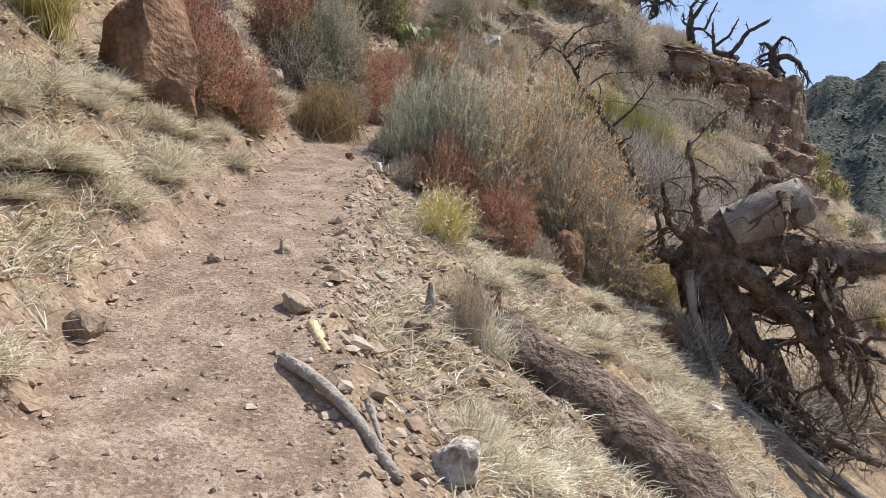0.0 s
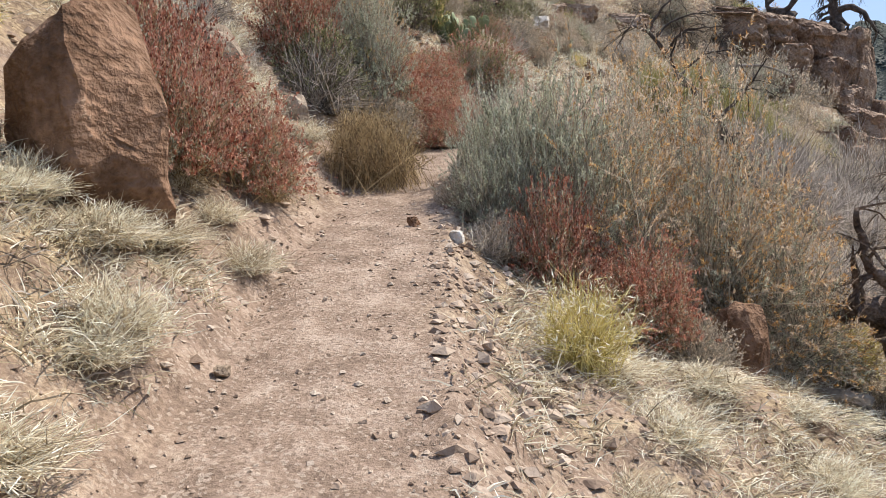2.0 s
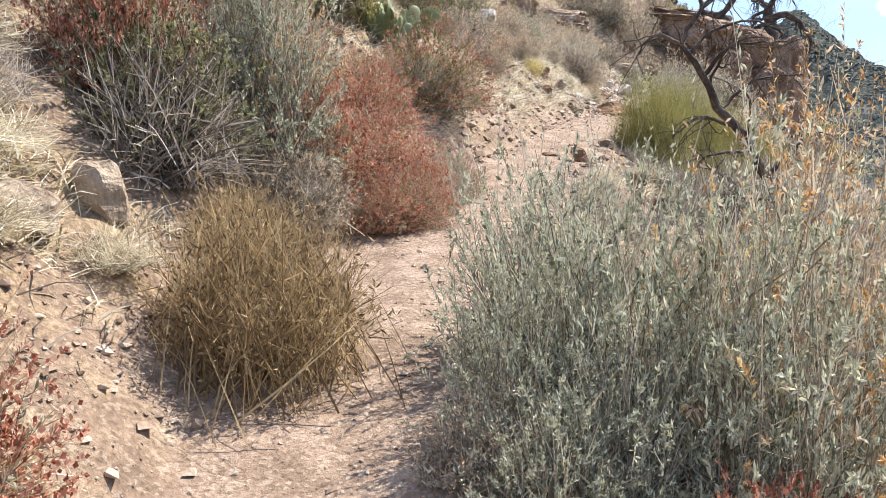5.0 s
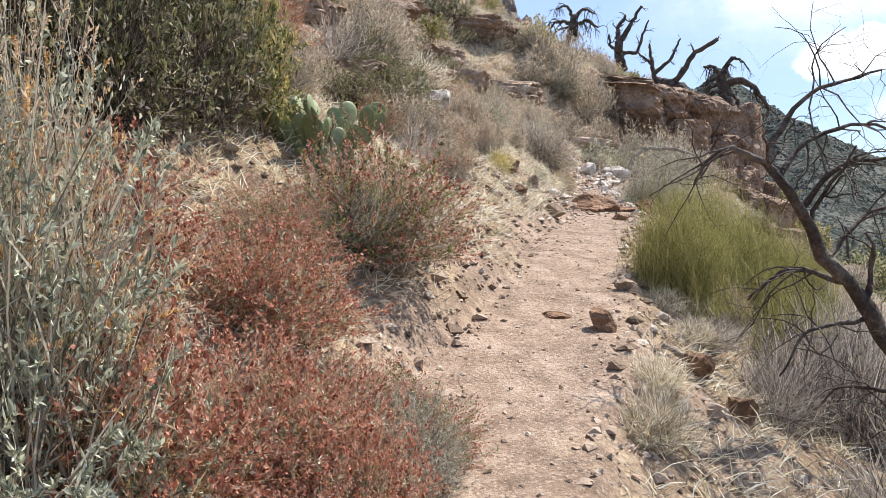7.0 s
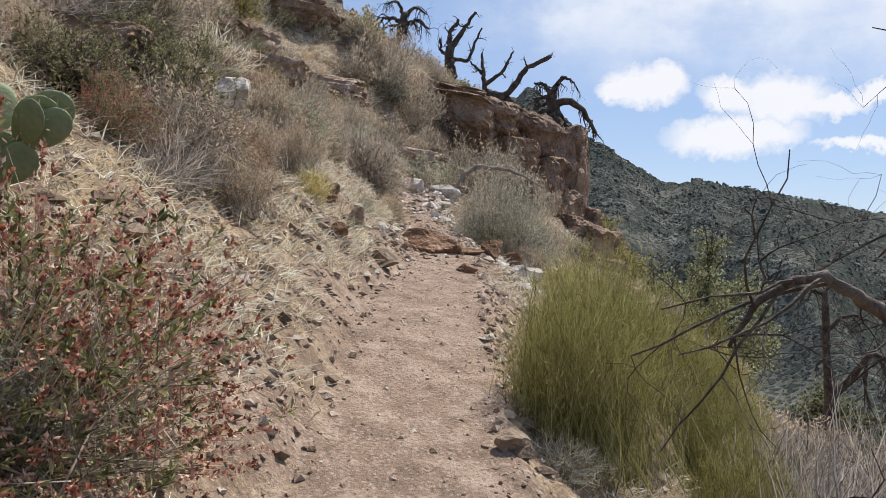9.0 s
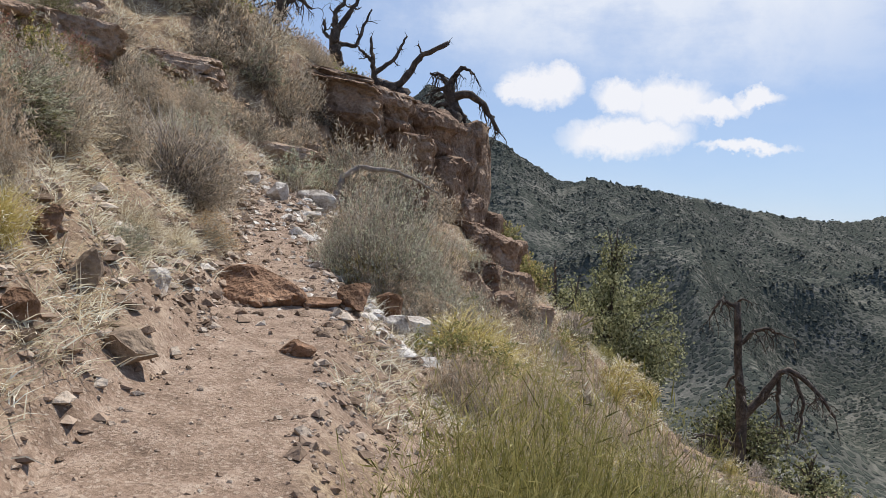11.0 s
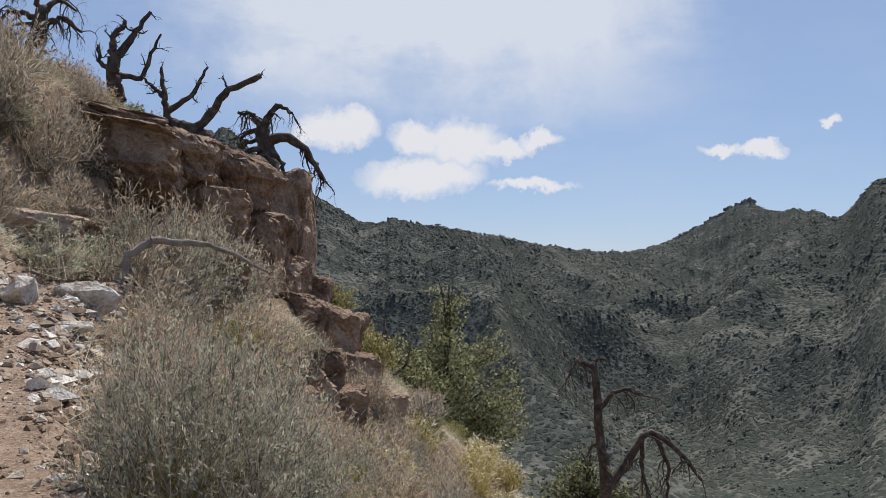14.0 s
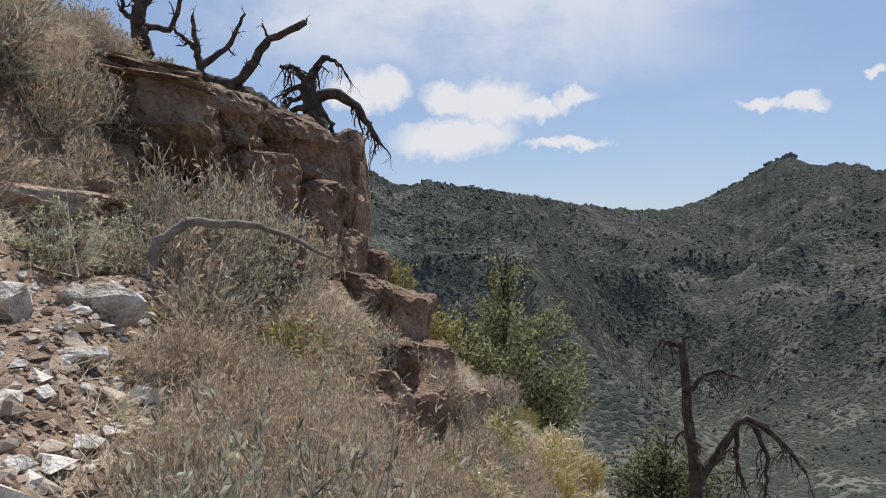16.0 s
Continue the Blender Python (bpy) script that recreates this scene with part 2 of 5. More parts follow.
WHITE_ROCK = material("white_rock", [(0.34, (0.20, 0.165, 0.13)), (0.46, (0.46, 0.415, 0.36)), (0.6, (0.70, 0.66, 0.60))], scale=5, fine=30, bump=0.8, random_object=0.15)
GRAVEL = material("gravel", [(0.2, (0.20, 0.14, 0.10)), (0.5, (0.33, 0.245, 0.18)), (0.85, (0.48, 0.40, 0.32))], scale=6, fine=50, bump=0.4, island=0.6)
CACTUS = material("cactus_skin", [(0.3, (0.15, 0.185, 0.095)), (0.5, (0.25, 0.29, 0.155)), (0.75, (0.37, 0.40, 0.24))], scale=4, fine=30, rough=0.6, bump=0.3, island=0.3)
SPINE = material("cactus_spine", [(0.3, (0.45, 0.36, 0.2)), (0.7, (0.65, 0.55, 0.35))], bump=0)


def ground_material():
    m = bpy.data.materials.new("hillside_soil")
    m.use_nodes = True
    n = Nodes(m.node_tree)
    place = n.add("ShaderNodeTexCoord").outputs["Object"]
    trail = n.add("ShaderNodeAttribute")
    trail.attribute_name = "trail"
    big, mid, fine = n.noise(place, 0.8, 4), n.noise(place, 5, 5), n.noise(place, 38, 5, 0.7)
    grit = n.add("ShaderNodeTexVoronoi", Vector=place, Scale=70.0).outputs["Color"]
    grit = n.add("ShaderNodeSeparateColor", Color=grit).outputs[0]
    dirt = n.ramp(n.math("ADD", n.math("MULTIPLY", mid, 0.6), n.math("MULTIPLY", fine, 0.4)), [(0.34, (0.165, 0.116, 0.084)), (0.5, (0.295, 0.213, 0.157)), (0.66, (0.46, 0.36, 0.28))])
    dirt = n.mix(n.math("MULTIPLY", n.math("GREATER_THAN", grit, 0.86), 0.5), dirt, (0.46, 0.38, 0.30))
    dirt = n.mix(n.math("MULTIPLY", n.math("LESS_THAN", grit, 0.14), 0.45), dirt, (0.12, 0.08, 0.055))
    litter = n.ramp(n.math("ADD", n.math("MULTIPLY", fine, 0.55), n.math("MULTIPLY", mid, 0.45)), [(0.38, (0.085, 0.056, 0.038)), (0.48, (0.20, 0.14, 0.09)), (0.57, (0.38, 0.29, 0.18)), (0.70, (0.60, 0.49, 0.32))])
    cover = n.add("ShaderNodeMapRange", Value=n.math("ADD", n.math("MULTIPLY", big, 0.6), n.math("MULTIPLY", mid, 0.4)), i1=0.40, i2=0.58).outputs[0]
    cover = n.math("MULTIPLY", cover, n.math("SUBTRACT", 1.0, trail.outputs["Fac"]))
    colour = n.mix(cover, dirt, litter)
    b = n.add("ShaderNodeBsdfPrincipled", Base_Color=colour, Roughness=0.95)
    b.inputs["Specular IOR Level"].default_value = 0.15
    relief = n.add("ShaderNodeBump", Strength=0.7, Distance=0.03, Height=n.math("ADD", n.math("ADD", fine, mid), n.math("MULTIPLY", grit, 0.5)))
    n.tree.links.new(relief.outputs[0], b.inputs["Normal"])
    n.add("ShaderNodeOutputMaterial", Surface=b.outputs[0])
    return m


def mountain_material():
    m = bpy.data.materials.new("hazy_chaparral_slope")
    m.use_nodes = True
    n = Nodes(m.node_tree)
    place = n.add("ShaderNodeTexCoord").outputs["Object"]
    big, mid, fine = n.noise(place, 0.006, 5), n.noise(place, 0.03, 5, 0.65), n.noise(place, 0.35, 4, 0.65)
    cell = n.add("ShaderNodeTexVoronoi", Vector=place, Scale=0.26).outputs["Distance"]
    v = n.math("ADD", n.math("MULTIPLY", fine, 0.4), n.math("MULTIPLY", mid, 0.6))
    # soil and shrub tones are greyed and cooled: distance haze painted into the colour
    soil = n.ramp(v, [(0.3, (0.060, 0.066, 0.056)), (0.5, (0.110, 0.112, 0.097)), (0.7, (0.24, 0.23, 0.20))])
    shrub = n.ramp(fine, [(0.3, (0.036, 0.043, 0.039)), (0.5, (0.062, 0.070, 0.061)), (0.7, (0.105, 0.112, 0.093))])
    thick = n.add("ShaderNodeMapRange", Value=n.math("ADD", n.math("MULTIPLY", big, 0.5), n.math("MULTIPLY", mid, 0.5)), i1=0.35, i2=0.62, i3=0.8, i4=0.4).outputs[0]
    bush = n.add("ShaderNodeMapRange", Value=n.math("SUBTRACT", thick, cell), i1=-0.06, i2=0.08).outputs[0]
    colour = n.mix(bush, soil, shrub)
    b = n.add("ShaderNodeBsdfPrincipled", Base_Color=colour, Roughness=1.0)
    b.inputs["Specular IOR Level"].default_value = 0.0
    relief = n.add("ShaderNodeBump", Strength=0.6, Distance=1.6, Height=n.math("ADD", n.math("MULTIPLY", fine, 0.5), bush))
    n.tree.links.new(relief.outputs[0], b.inputs["Normal"])
    n.add("ShaderNodeOutputMaterial", Surface=b.outputs[0])
    return m


GROUND = ground_material()
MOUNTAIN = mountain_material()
# far shrub greens carry the same painted haze tint as the slopes
HAZY_SHRUB = material("hazy_far_chaparral", [(0.2, (0.040, 0.048, 0.042)), (0.5, (0.066, 0.075, 0.064)), (0.85, (0.125, 0.132, 0.106))], scale=0.02, fine=0.3, bump=0, island=0.6)
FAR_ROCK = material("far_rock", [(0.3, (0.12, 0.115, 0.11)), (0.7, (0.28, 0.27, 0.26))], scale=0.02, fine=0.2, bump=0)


# ---- mesh helpers ----
def raw_mesh(name, verts, faces, mat, smooth=False):
    """A mesh from an array of points and an array of equal-sided faces."""
    verts, faces = np.asarray(verts, np.float32).reshape(-1, 3), np.asarray(faces, np.int32)
    side = faces.shape[1]
    me = bpy.data.meshes.new(name)
    me.vertices.add(len(verts))
    me.vertices.foreach_set("co", verts.ravel())
    me.loops.add(faces.size)
    me.loops.foreach_set("vertex_index", faces.ravel())
    me.polygons.add(len(faces))
    me.polygons.foreach_set("loop_start", np.arange(0, faces.size, side, dtype=np.int32))
    me.polygons.foreach_set("use_smooth", np.full(len(faces), smooth))
    me.materials.append(mat)
    me.update(calc_edges=True)
    me.validate()
    return me


def part(name, me, parent, label=""):
    ob = new(name, me)
    ob.parent = parent
    return tagged(ob, label) if label else ob


def thing(name, m, label, category, group="", kind=""):
    ob = new(name)
    ob.empty_display_size = 0.2
    ob.matrix_world = m
    return tagged(ob, label, category, group, kind)


def unit(v):
    return v / np.maximum(np.linalg.norm(v, axis=-1, keepdims=True), 1e-9)


def ribbons(base, middle, tip, width, rng, cuts=3):
    """Thin tapered strips along curves from base to tip; returns points and quads."""
    s = np.linspace(0, 1, cuts + 1)[None, :, None]
    line = (1 - s) ** 2 * base[:, None] + 2 * s * (1 - s) * middle[:, None] + s ** 2 * tip[:, None]
    side = unit(np.cross(tip - base, rng.normal(size=base.shape)))[:, None]
    w = np.asarray(width).reshape(-1, 1, 1) * (1 - 0.8 * s) * 0.5
    pts = np.stack([line - side * w, line + side * w], 2)
    n = len(base)
    k = np.arange(cuts)[None] * 2 + np.arange(n)[:, None] * (cuts + 1) * 2
    quads = np.stack([k, k + 1, k + 3, k + 2], -1).reshape(-1, 4)
    return pts.reshape(-1, 3), quads, line


def diamonds(at, way, length, rng, slim=0.38):
    """Small folded leaf shapes; returns points and quads."""
    length = np.asarray(length).reshape(-1, 1)
    side = unit(np.cross(way, rng.normal(size=at.shape))) * length * slim * 0.5
    lift = unit(np.cross(way, side)) * length * 0.08
    pts = np.stack([at, at + way * length * 0.5 + side + lift, at + way * length, at + way * length * 0.5 - side + lift], 1)
    quads = np.arange(len(at) * 4).reshape(-1, 4)
    return pts.reshape(-1, 3), quads


def joined(pieces):
    pts, faces, n = [], [], 0
    for p, f in pieces:
        pts.append(p)
        faces.append(f + n)
        n += len(p)
    return np.concatenate(pts), np.concatenate(faces)


def tube(points, radii, sides=6, knobs=0.0, rng=None):
    """A tapered tube along a line of points, closed at the end by a point ring."""
    p = np.asarray(points, float)
    r = np.asarray(radii, float)
    d = unit(np.gradient(p, axis=0))
    ref = np.array([0.31, 0.87, 0.38])
    a = unit(np.cross(d, ref))
    b = np.cross(d, a)
    ang = np.linspace(0, 2 * np.pi, sides, endpoint=False)
    rr = r[:, None] * (1 + (knobs * rng.normal(size=(len(p), sides)) if knobs else 0))
    ring = p[:, None] + rr[..., None] * (np.cos(ang)[None, :, None] * a[:, None] + np.sin(ang)[None, :, None] * b[:, None])
    k = np.arange(len(p) - 1)[:, None] * sides + np.arange(sides)[None]
    k2 = np.arange(len(p) - 1)[:, None] * sides + (np.arange(sides)[None] + 1) % sides
    quads = np.stack([k, k2, k2 + sides, k + sides], -1).reshape(-1, 4)
    caps = []
    for base in (0, (len(p) - 1) * sides):
        for i in range(0, sides - 2, 2):
            caps.append([base, base + i + 1, base + i + 2, base + (i + 3 if i + 3 < sides else 0)])
    caps = [c for c in caps if len(set(c)) == 4]
    return ring.reshape(-1, 3), np.concatenate([quads, np.array(caps, int).reshape(-1, 4)])


def resample(points, count):
    """A rounded line through a few points."""
    p = np.asarray(points, float)
    s = np.r_[0, np.cumsum(np.linalg.norm(np.diff(p, axis=0), axis=1))]
    return np.stack([smooth_table(s, p[:, i])(np.linspace(0, s[-1], count)) for i in range(3)], 1)


def rock_mesh(name, size, mat, seed, cuts=14, detail=3, rough=0.055, flat=0.5):
    """An angular stone: a ball cut by random planes, then roughened."""
    rng = np.random.default_rng(seed)
    bm = bmesh.new()
    bmesh.ops.create_icosphere(bm, subdivisions=detail, radius=1)
    v = np.array([x.co for x in bm.verts])
    v = v / (np.sum(np.abs(v) ** 4.5, axis=1) ** (1 / 4.5))[:, None] * 0.86
    for _ in range(cuts):
        d = unit(rng.normal(size=3))
        h = rng.uniform(flat, 0.85)
        over = np.maximum(v @ d - h, 0)
        v = v - over[:, None] * d
    for k, (f, amp) in enumerate(((1.7, rough * 1.6), (4.5, rough * 0.8), (11.0, rough * 0.35))):
        for vi in range(len(v)):
            q = noise.noise_vector(Vector(v[vi] * f + seed * 3.7 + k * 9))
            v[vi] += np.array(q) * amp
    # bedding cracks
    v = v * (1 - 0.05 * (np.abs(np.sin(v @ unit(rng.normal(size=3) * np.array([0.4, 0.4, 1.0])) * 5.5 + seed)) < 0.16))[:, None]
    v = v * np.asarray(size) * 1.15
    for x, co in zip(bm.verts, v):
        x.co = co
    me = bpy.data.meshes.new(name)
    bm.to_mesh(me)
    bm.free()
    me.materials.append(mat)
    return me


# ---- ground: one sheet, fine along the trail ----
def spaced(*stretches):
    out = []
    for a, b, step in stretches:
        out.append(np.arange(a, b - 1e-6, step))
    return np.concatenate(out + [[stretches[-1][1]]])


def build_ground():
    us = spaced((-70, -24, 4.0), (-24, -10, 0.7), (-10, -3.2, 0.16), (-3.2, 3.6, 0.06), (3.6, 10, 0.16), (10, 24, 0.7), (24, 120, 6.0))
    ys = spaced((-40, -6, 3.0), (-6, -0.5, 0.25), (-0.5, 26, 0.065), (26, 46, 0.16), (46, 70, 0.8), (70, 150, 5.0))
    u, y = np.meshgrid(us, ys)
    x = curve_x(y) + u
    z = ground_z(x, y)
    pts = np.stack([x, y, z], -1).reshape(-1, 3)
    c = len(us)
    k = (np.arange(len(ys) - 1)[:, None] * c + np.arange(c - 1)[None]).ravel()
    me = raw_mesh("ground", pts, np.stack([k, k + 1, k + c + 1, k + c], -1), GROUND, smooth=True)
    edge = np.abs(u + 0.25 * layered(x * 1.3, y * 1.3, 3, 70)) - trail_half(y)
    worn = np.clip(1 - edge / 0.45, 0, 1) * (y < 36)
    mask = me.attributes.new("trail", "FLOAT", "POINT")
    mask.data.foreach_set("value", worn.astype(np.float32).ravel())
    tagged(new("ground", me), "dry stony hillside with a worn dirt footpath", "ground", kind="structure")


build_ground()

# ---- far mountains: skyline by bearing (degrees, elevation of the crest in degrees, distance) ----
EYE = np.array([-0.75, 20.0, 5.35])
CREST_B = np.array([-60, -20, 5, 10.5, 12.5, 14, 15.5, 17, 19, 21, 23, 25.5, 27.3, 30, 34, 38, 42.8, 45, 47.5, 49.5, 51.6, 53, 55.5, 57.0, 59.2, 62, 66, 75, 90, 120, 200, 300.0])
CREST_E = np.array([6.8, 7.8, 8.3, 8, 9.2, 9, 10.1, 8.8, 7.2, 6, 4.8, 3.55, 3.9, 3.5, 2.9, 2.1, 1.6, 1.9, 2.8, 3.9, 4.9, 4.3, 4.2, 3.75, 5.9, 6.4, 7.3, 8.3, 8.8, 7.8, 6.8, 6.8])
CREST_R = np.array([900, 900, 1000, 1400, 1400, 1400, 1400, 1300, 1100, 1000, 950, 950, 950, 1000, 1150, 1300, 1500, 1700, 1800, 1800, 1750, 1650, 1550, 1450, 1300, 1200, 1100, 1000, 900, 900, 900, 900.0])
crest_e, crest_r = smooth_table(CREST_B, CREST_E), smooth_table(CREST_B, CREST_R)


def mountain_z(b, r):
    top = crest_r(b)
    zt = EYE[2] + top * np.tan(np.radians(crest_e(b) + 0.13 * layered(b * 2.1, 0.5, 4, 90)))
    s = (r - 170) / (top - 170)
    floor_z = -112.0
    sc = np.clip(s, 0, 1)
    z = floor_z + (zt - floor_z) * (0.35 * sc + 0.65 * sc ** 1.5)
    x, y = r * np.sin(np.radians(b)), r * np.cos(np.radians(b))
    along, cross = 0.94 * x - 0.34 * y, 0.34 * x + 0.94 * y
    spur = np.abs(value_noise(along * 0.0036, cross * 0.0019, 91)) + 0.5 * np.abs(value_noise(along * 0.011, cross * 0.006, 92)) + 0.12 * np.abs(value_noise(along * 0.028, cross * 0.018, 94))
    axis = 50 - 6.5 * sc
    z = z + sc * (1 - sc) * (390 * (0.52 - spur) + 190 * (np.clip(np.abs(b - axis) / 15, 0, 1.6) - 0.75))
    z = z + np.sin(np.pi * np.clip(s, 0, 1)) * 7 * layered(x * 0.012, y * 0.012, 3, 93)
    return z - np.maximum(s - 1, 0) * 260


def build_mountains():
    bs = spaced((-60, 4, 2.0), (4, 72, 0.16), (72, 300, 3.0))
    rs = spaced((170, 420, 14.0), (420, 1900, 15.0), (1900, 2600, 100.0))
    b, r = np.meshgrid(bs, rs)
    z = mountain_z(b, r)
    pts = np.stack([EYE[0] + r * np.sin(np.radians(b)), EYE[1] + r * np.cos(np.radians(b)), z], -1).reshape(-1, 3)
    c = len(bs)
    k = (np.arange(len(rs) - 1)[:, None] * c + np.arange(c - 1)[None]).ravel()
    tagged(new("backdrop_mountains", raw_mesh("mountains", pts, np.stack([k, k + c, k + c + 1, k + 1], -1), MOUNTAIN, smooth=True)), "chaparral-covered mountain slopes across a valley, tinted with distance haze", "mountain", kind="structure")
    # shrubs and scattered pines of the slopes
    rng = np.random.default_rng(5)
    n = 90000
    b = rng.uniform(8, 70, n)
    s = rng.uniform(0.0, 1.0, n) ** 0.8
    r = 250 + s * (crest_r(b) + 10 - 250)
    x, y = r * np.sin(np.radians(b)), r * np.cos(np.radians(b))
    keep = layered(x * 0.02, y * 0.02, 3, 95) > -0.6
    b, r, x, y = b[keep], r[keep], x[keep], y[keep]
    at = np.stack([EYE[0] + x, EYE[1] + y, mountain_z(b, r)], -1)
    n = len(at)
    size = np.minimum(0.8 * np.exp(0.42 * rng.normal(size=(n, 1, 1))) + 0.25, 3.4) * np.array([1, 1, 0.75]) * np.clip(r / 750, 0.5, 1.25)[:, None, None]
    pine = rng.random(n) < 0.03
    size[pine] = size[pine] * np.array([0.6, 0.6, 1.8])
    base = np.array([[1, 0, 0], [0.3, 0.95, 0], [-0.8, 0.58, 0], [-0.8, -0.58, 0], [0.3, -0.95, 0], [0.5, 0.4, 0.8], [-0.5, 0.2, 0.9], [0.0, -0.5, 0.85]], float)
    tris = np.array([[0, 1, 5], [1, 2, 6], [1, 6, 5], [2, 3, 6], [3, 4, 7], [3, 7, 6], [4, 0, 7], [0, 5, 7], [5, 6, 7]])
    jit = base[None] * (1 + 0.25 * rng.normal(size=(n, 8, 1))) * size
    a = rng.uniform(0, 6.28, n)[:, None]
    pts = np.stack([jit[..., 0] * np.cos(a) - jit[..., 1] * np.sin(a), jit[..., 0] * np.sin(a) + jit[..., 1] * np.cos(a), jit[..., 2]], -1) + at[:, None] - np.array([0, 0, 0.4])
    tagged(new("far_shrubs", raw_mesh("far_shrubs", pts, (tris[None] + 8 * np.arange(n)[:, None, None]).reshape(-1, 3), HAZY_SHRUB)), "grey-green chaparral shrubs dotted over far slopes, tinted with distance haze", "shrubs", kind="stuff")


build_mountains()

# ---- vegetation ----
def sit(x, y, sink=0.03):
    return float(ground_z(x, y)) - sink


def dome(rng, n, spread=1.0):
    """Ways out of a bush: mostly up and outward over a dome."""
    a = rng.uniform(0, 2 * np.pi, n)
    c = np.cos(np.arccos(rng.uniform(-0.02, 1.0, n)) * spread)
    s = np.sqrt(1 - c * c)
    return np.stack([s * np.cos(a), s * np.sin(a), c], -1)


def bush_parts(seed, radius, height, stems, stem_mat, width, foliage=(), spread=1.0, droop=0.12, cuts=3, upright=0.0, lump=0.25, fine=1.0):
    """Stems that fan out to an uneven dome, and leaves or flowers along them. foliage: (part, material, per stem, length, from, to, slim)."""
    rng = np.random.default_rng(seed)
    stems, width = int(stems * fine), width * (1 if fine == 1 else 1.9)
    foliage = [(a, m, max(int(p * min(fine * 2, 1)), 2), l * (1 if fine == 1 else 2.0), *rest) for a, m, p, l, *rest in foliage]
    cuts = cuts if fine == 1 else 2
    way = dome(rng, stems, spread)
    lobes = dome(rng, 9, spread)
    near = np.max(way @ lobes.T, axis=1)
    reach = (1 - lump) + lump * np.clip((near - 0.75) / 0.25, 0, 1) + rng.normal(0, 0.07, stems)
    reach = reach * rng.uniform(0.75, 1.0, stems)
    tip = way * reach[:, None] * np.array([radius, radius, height])
    base = np.concatenate([rng.normal(0, 0.2 + 0.28 * upright, (stems, 2)) * radius, np.full((stems, 1), -0.04)], 1)
    base[:, :2] += tip[:, :2] * upright * 0.55
    middle = 0.5 * (base + tip) + np.stack([rng.normal(0, 0.10, stems) * radius, rng.normal(0, 0.10, stems) * radius, np.full(stems, droop) * height], -1)
    pts, quads, line = ribbons(base, middle, tip, width * rng.uniform(0.6, 1.5, stems), rng, cuts)
    # side twigs
    k = stems * 2
    own = rng.integers(0, stems, k)
    s = rng.uniform(0.3, 0.9, (k, 1))
    start = (1 - s) ** 2 * base[own] + 2 * s * (1 - s) * middle[own] + s ** 2 * tip[own]
    turn = unit(unit(tip[own] - base[own]) + 0.7 * rng.normal(size=(k, 3)) + np.array([0, 0, 0.25]))
    end = start + turn * rng.uniform(0.12, 0.32, (k, 1)) * radius
    end[:, 2] = np.maximum(end[:, 2], 0.02)
    p2, q2, _ = ribbons(start, 0.5 * (start + end), end, np.full(k, width * 0.8), rng, 2)
    made = [("twig_mass", raw_mesh("twig_mass", *joined([(pts, quads), (p2, q2)]), stem_mat))]
    for name, mat, per, length, lo, hi, slim in foliage:
        # leaves sit in sprays, with gaps between them
        per, length = max(int(per * 0.95), 2), length * 1.12
        n = stems * per
        carriers = rng.permutation(stems + k)[:max(int((stems + k) * 0.42), 12)]
        own = rng.choice(carriers, n)
        first = own < stems
        a = np.where(first[:, None], base[np.minimum(own, stems - 1)], start[np.maximum(own - stems, 0)])
        m = np.where(first[:, None], middle[np.minimum(own, stems - 1)], 0.5 * (start + end)[np.maximum(own - stems, 0)])
        e = np.where(first[:, None], tip[np.minimum(own, stems - 1)], end[np.maximum(own - stems, 0)])
        s = rng.uniform(0, 1, (n, 1)) ** 0.7 * (hi - lo) + lo
        at = (1 - s) ** 2 * a + 2 * s * (1 - s) * m + s ** 2 * e
        way = unit(unit(e - a) + 0.8 * rng.normal(size=(n, 3)))
        p, q = diamonds(at, way, length * rng.uniform(0.5, 1.6, n), rng, slim * 0.78)
        made.append((name, raw_mesh(name, p, q, mat)))
    return made


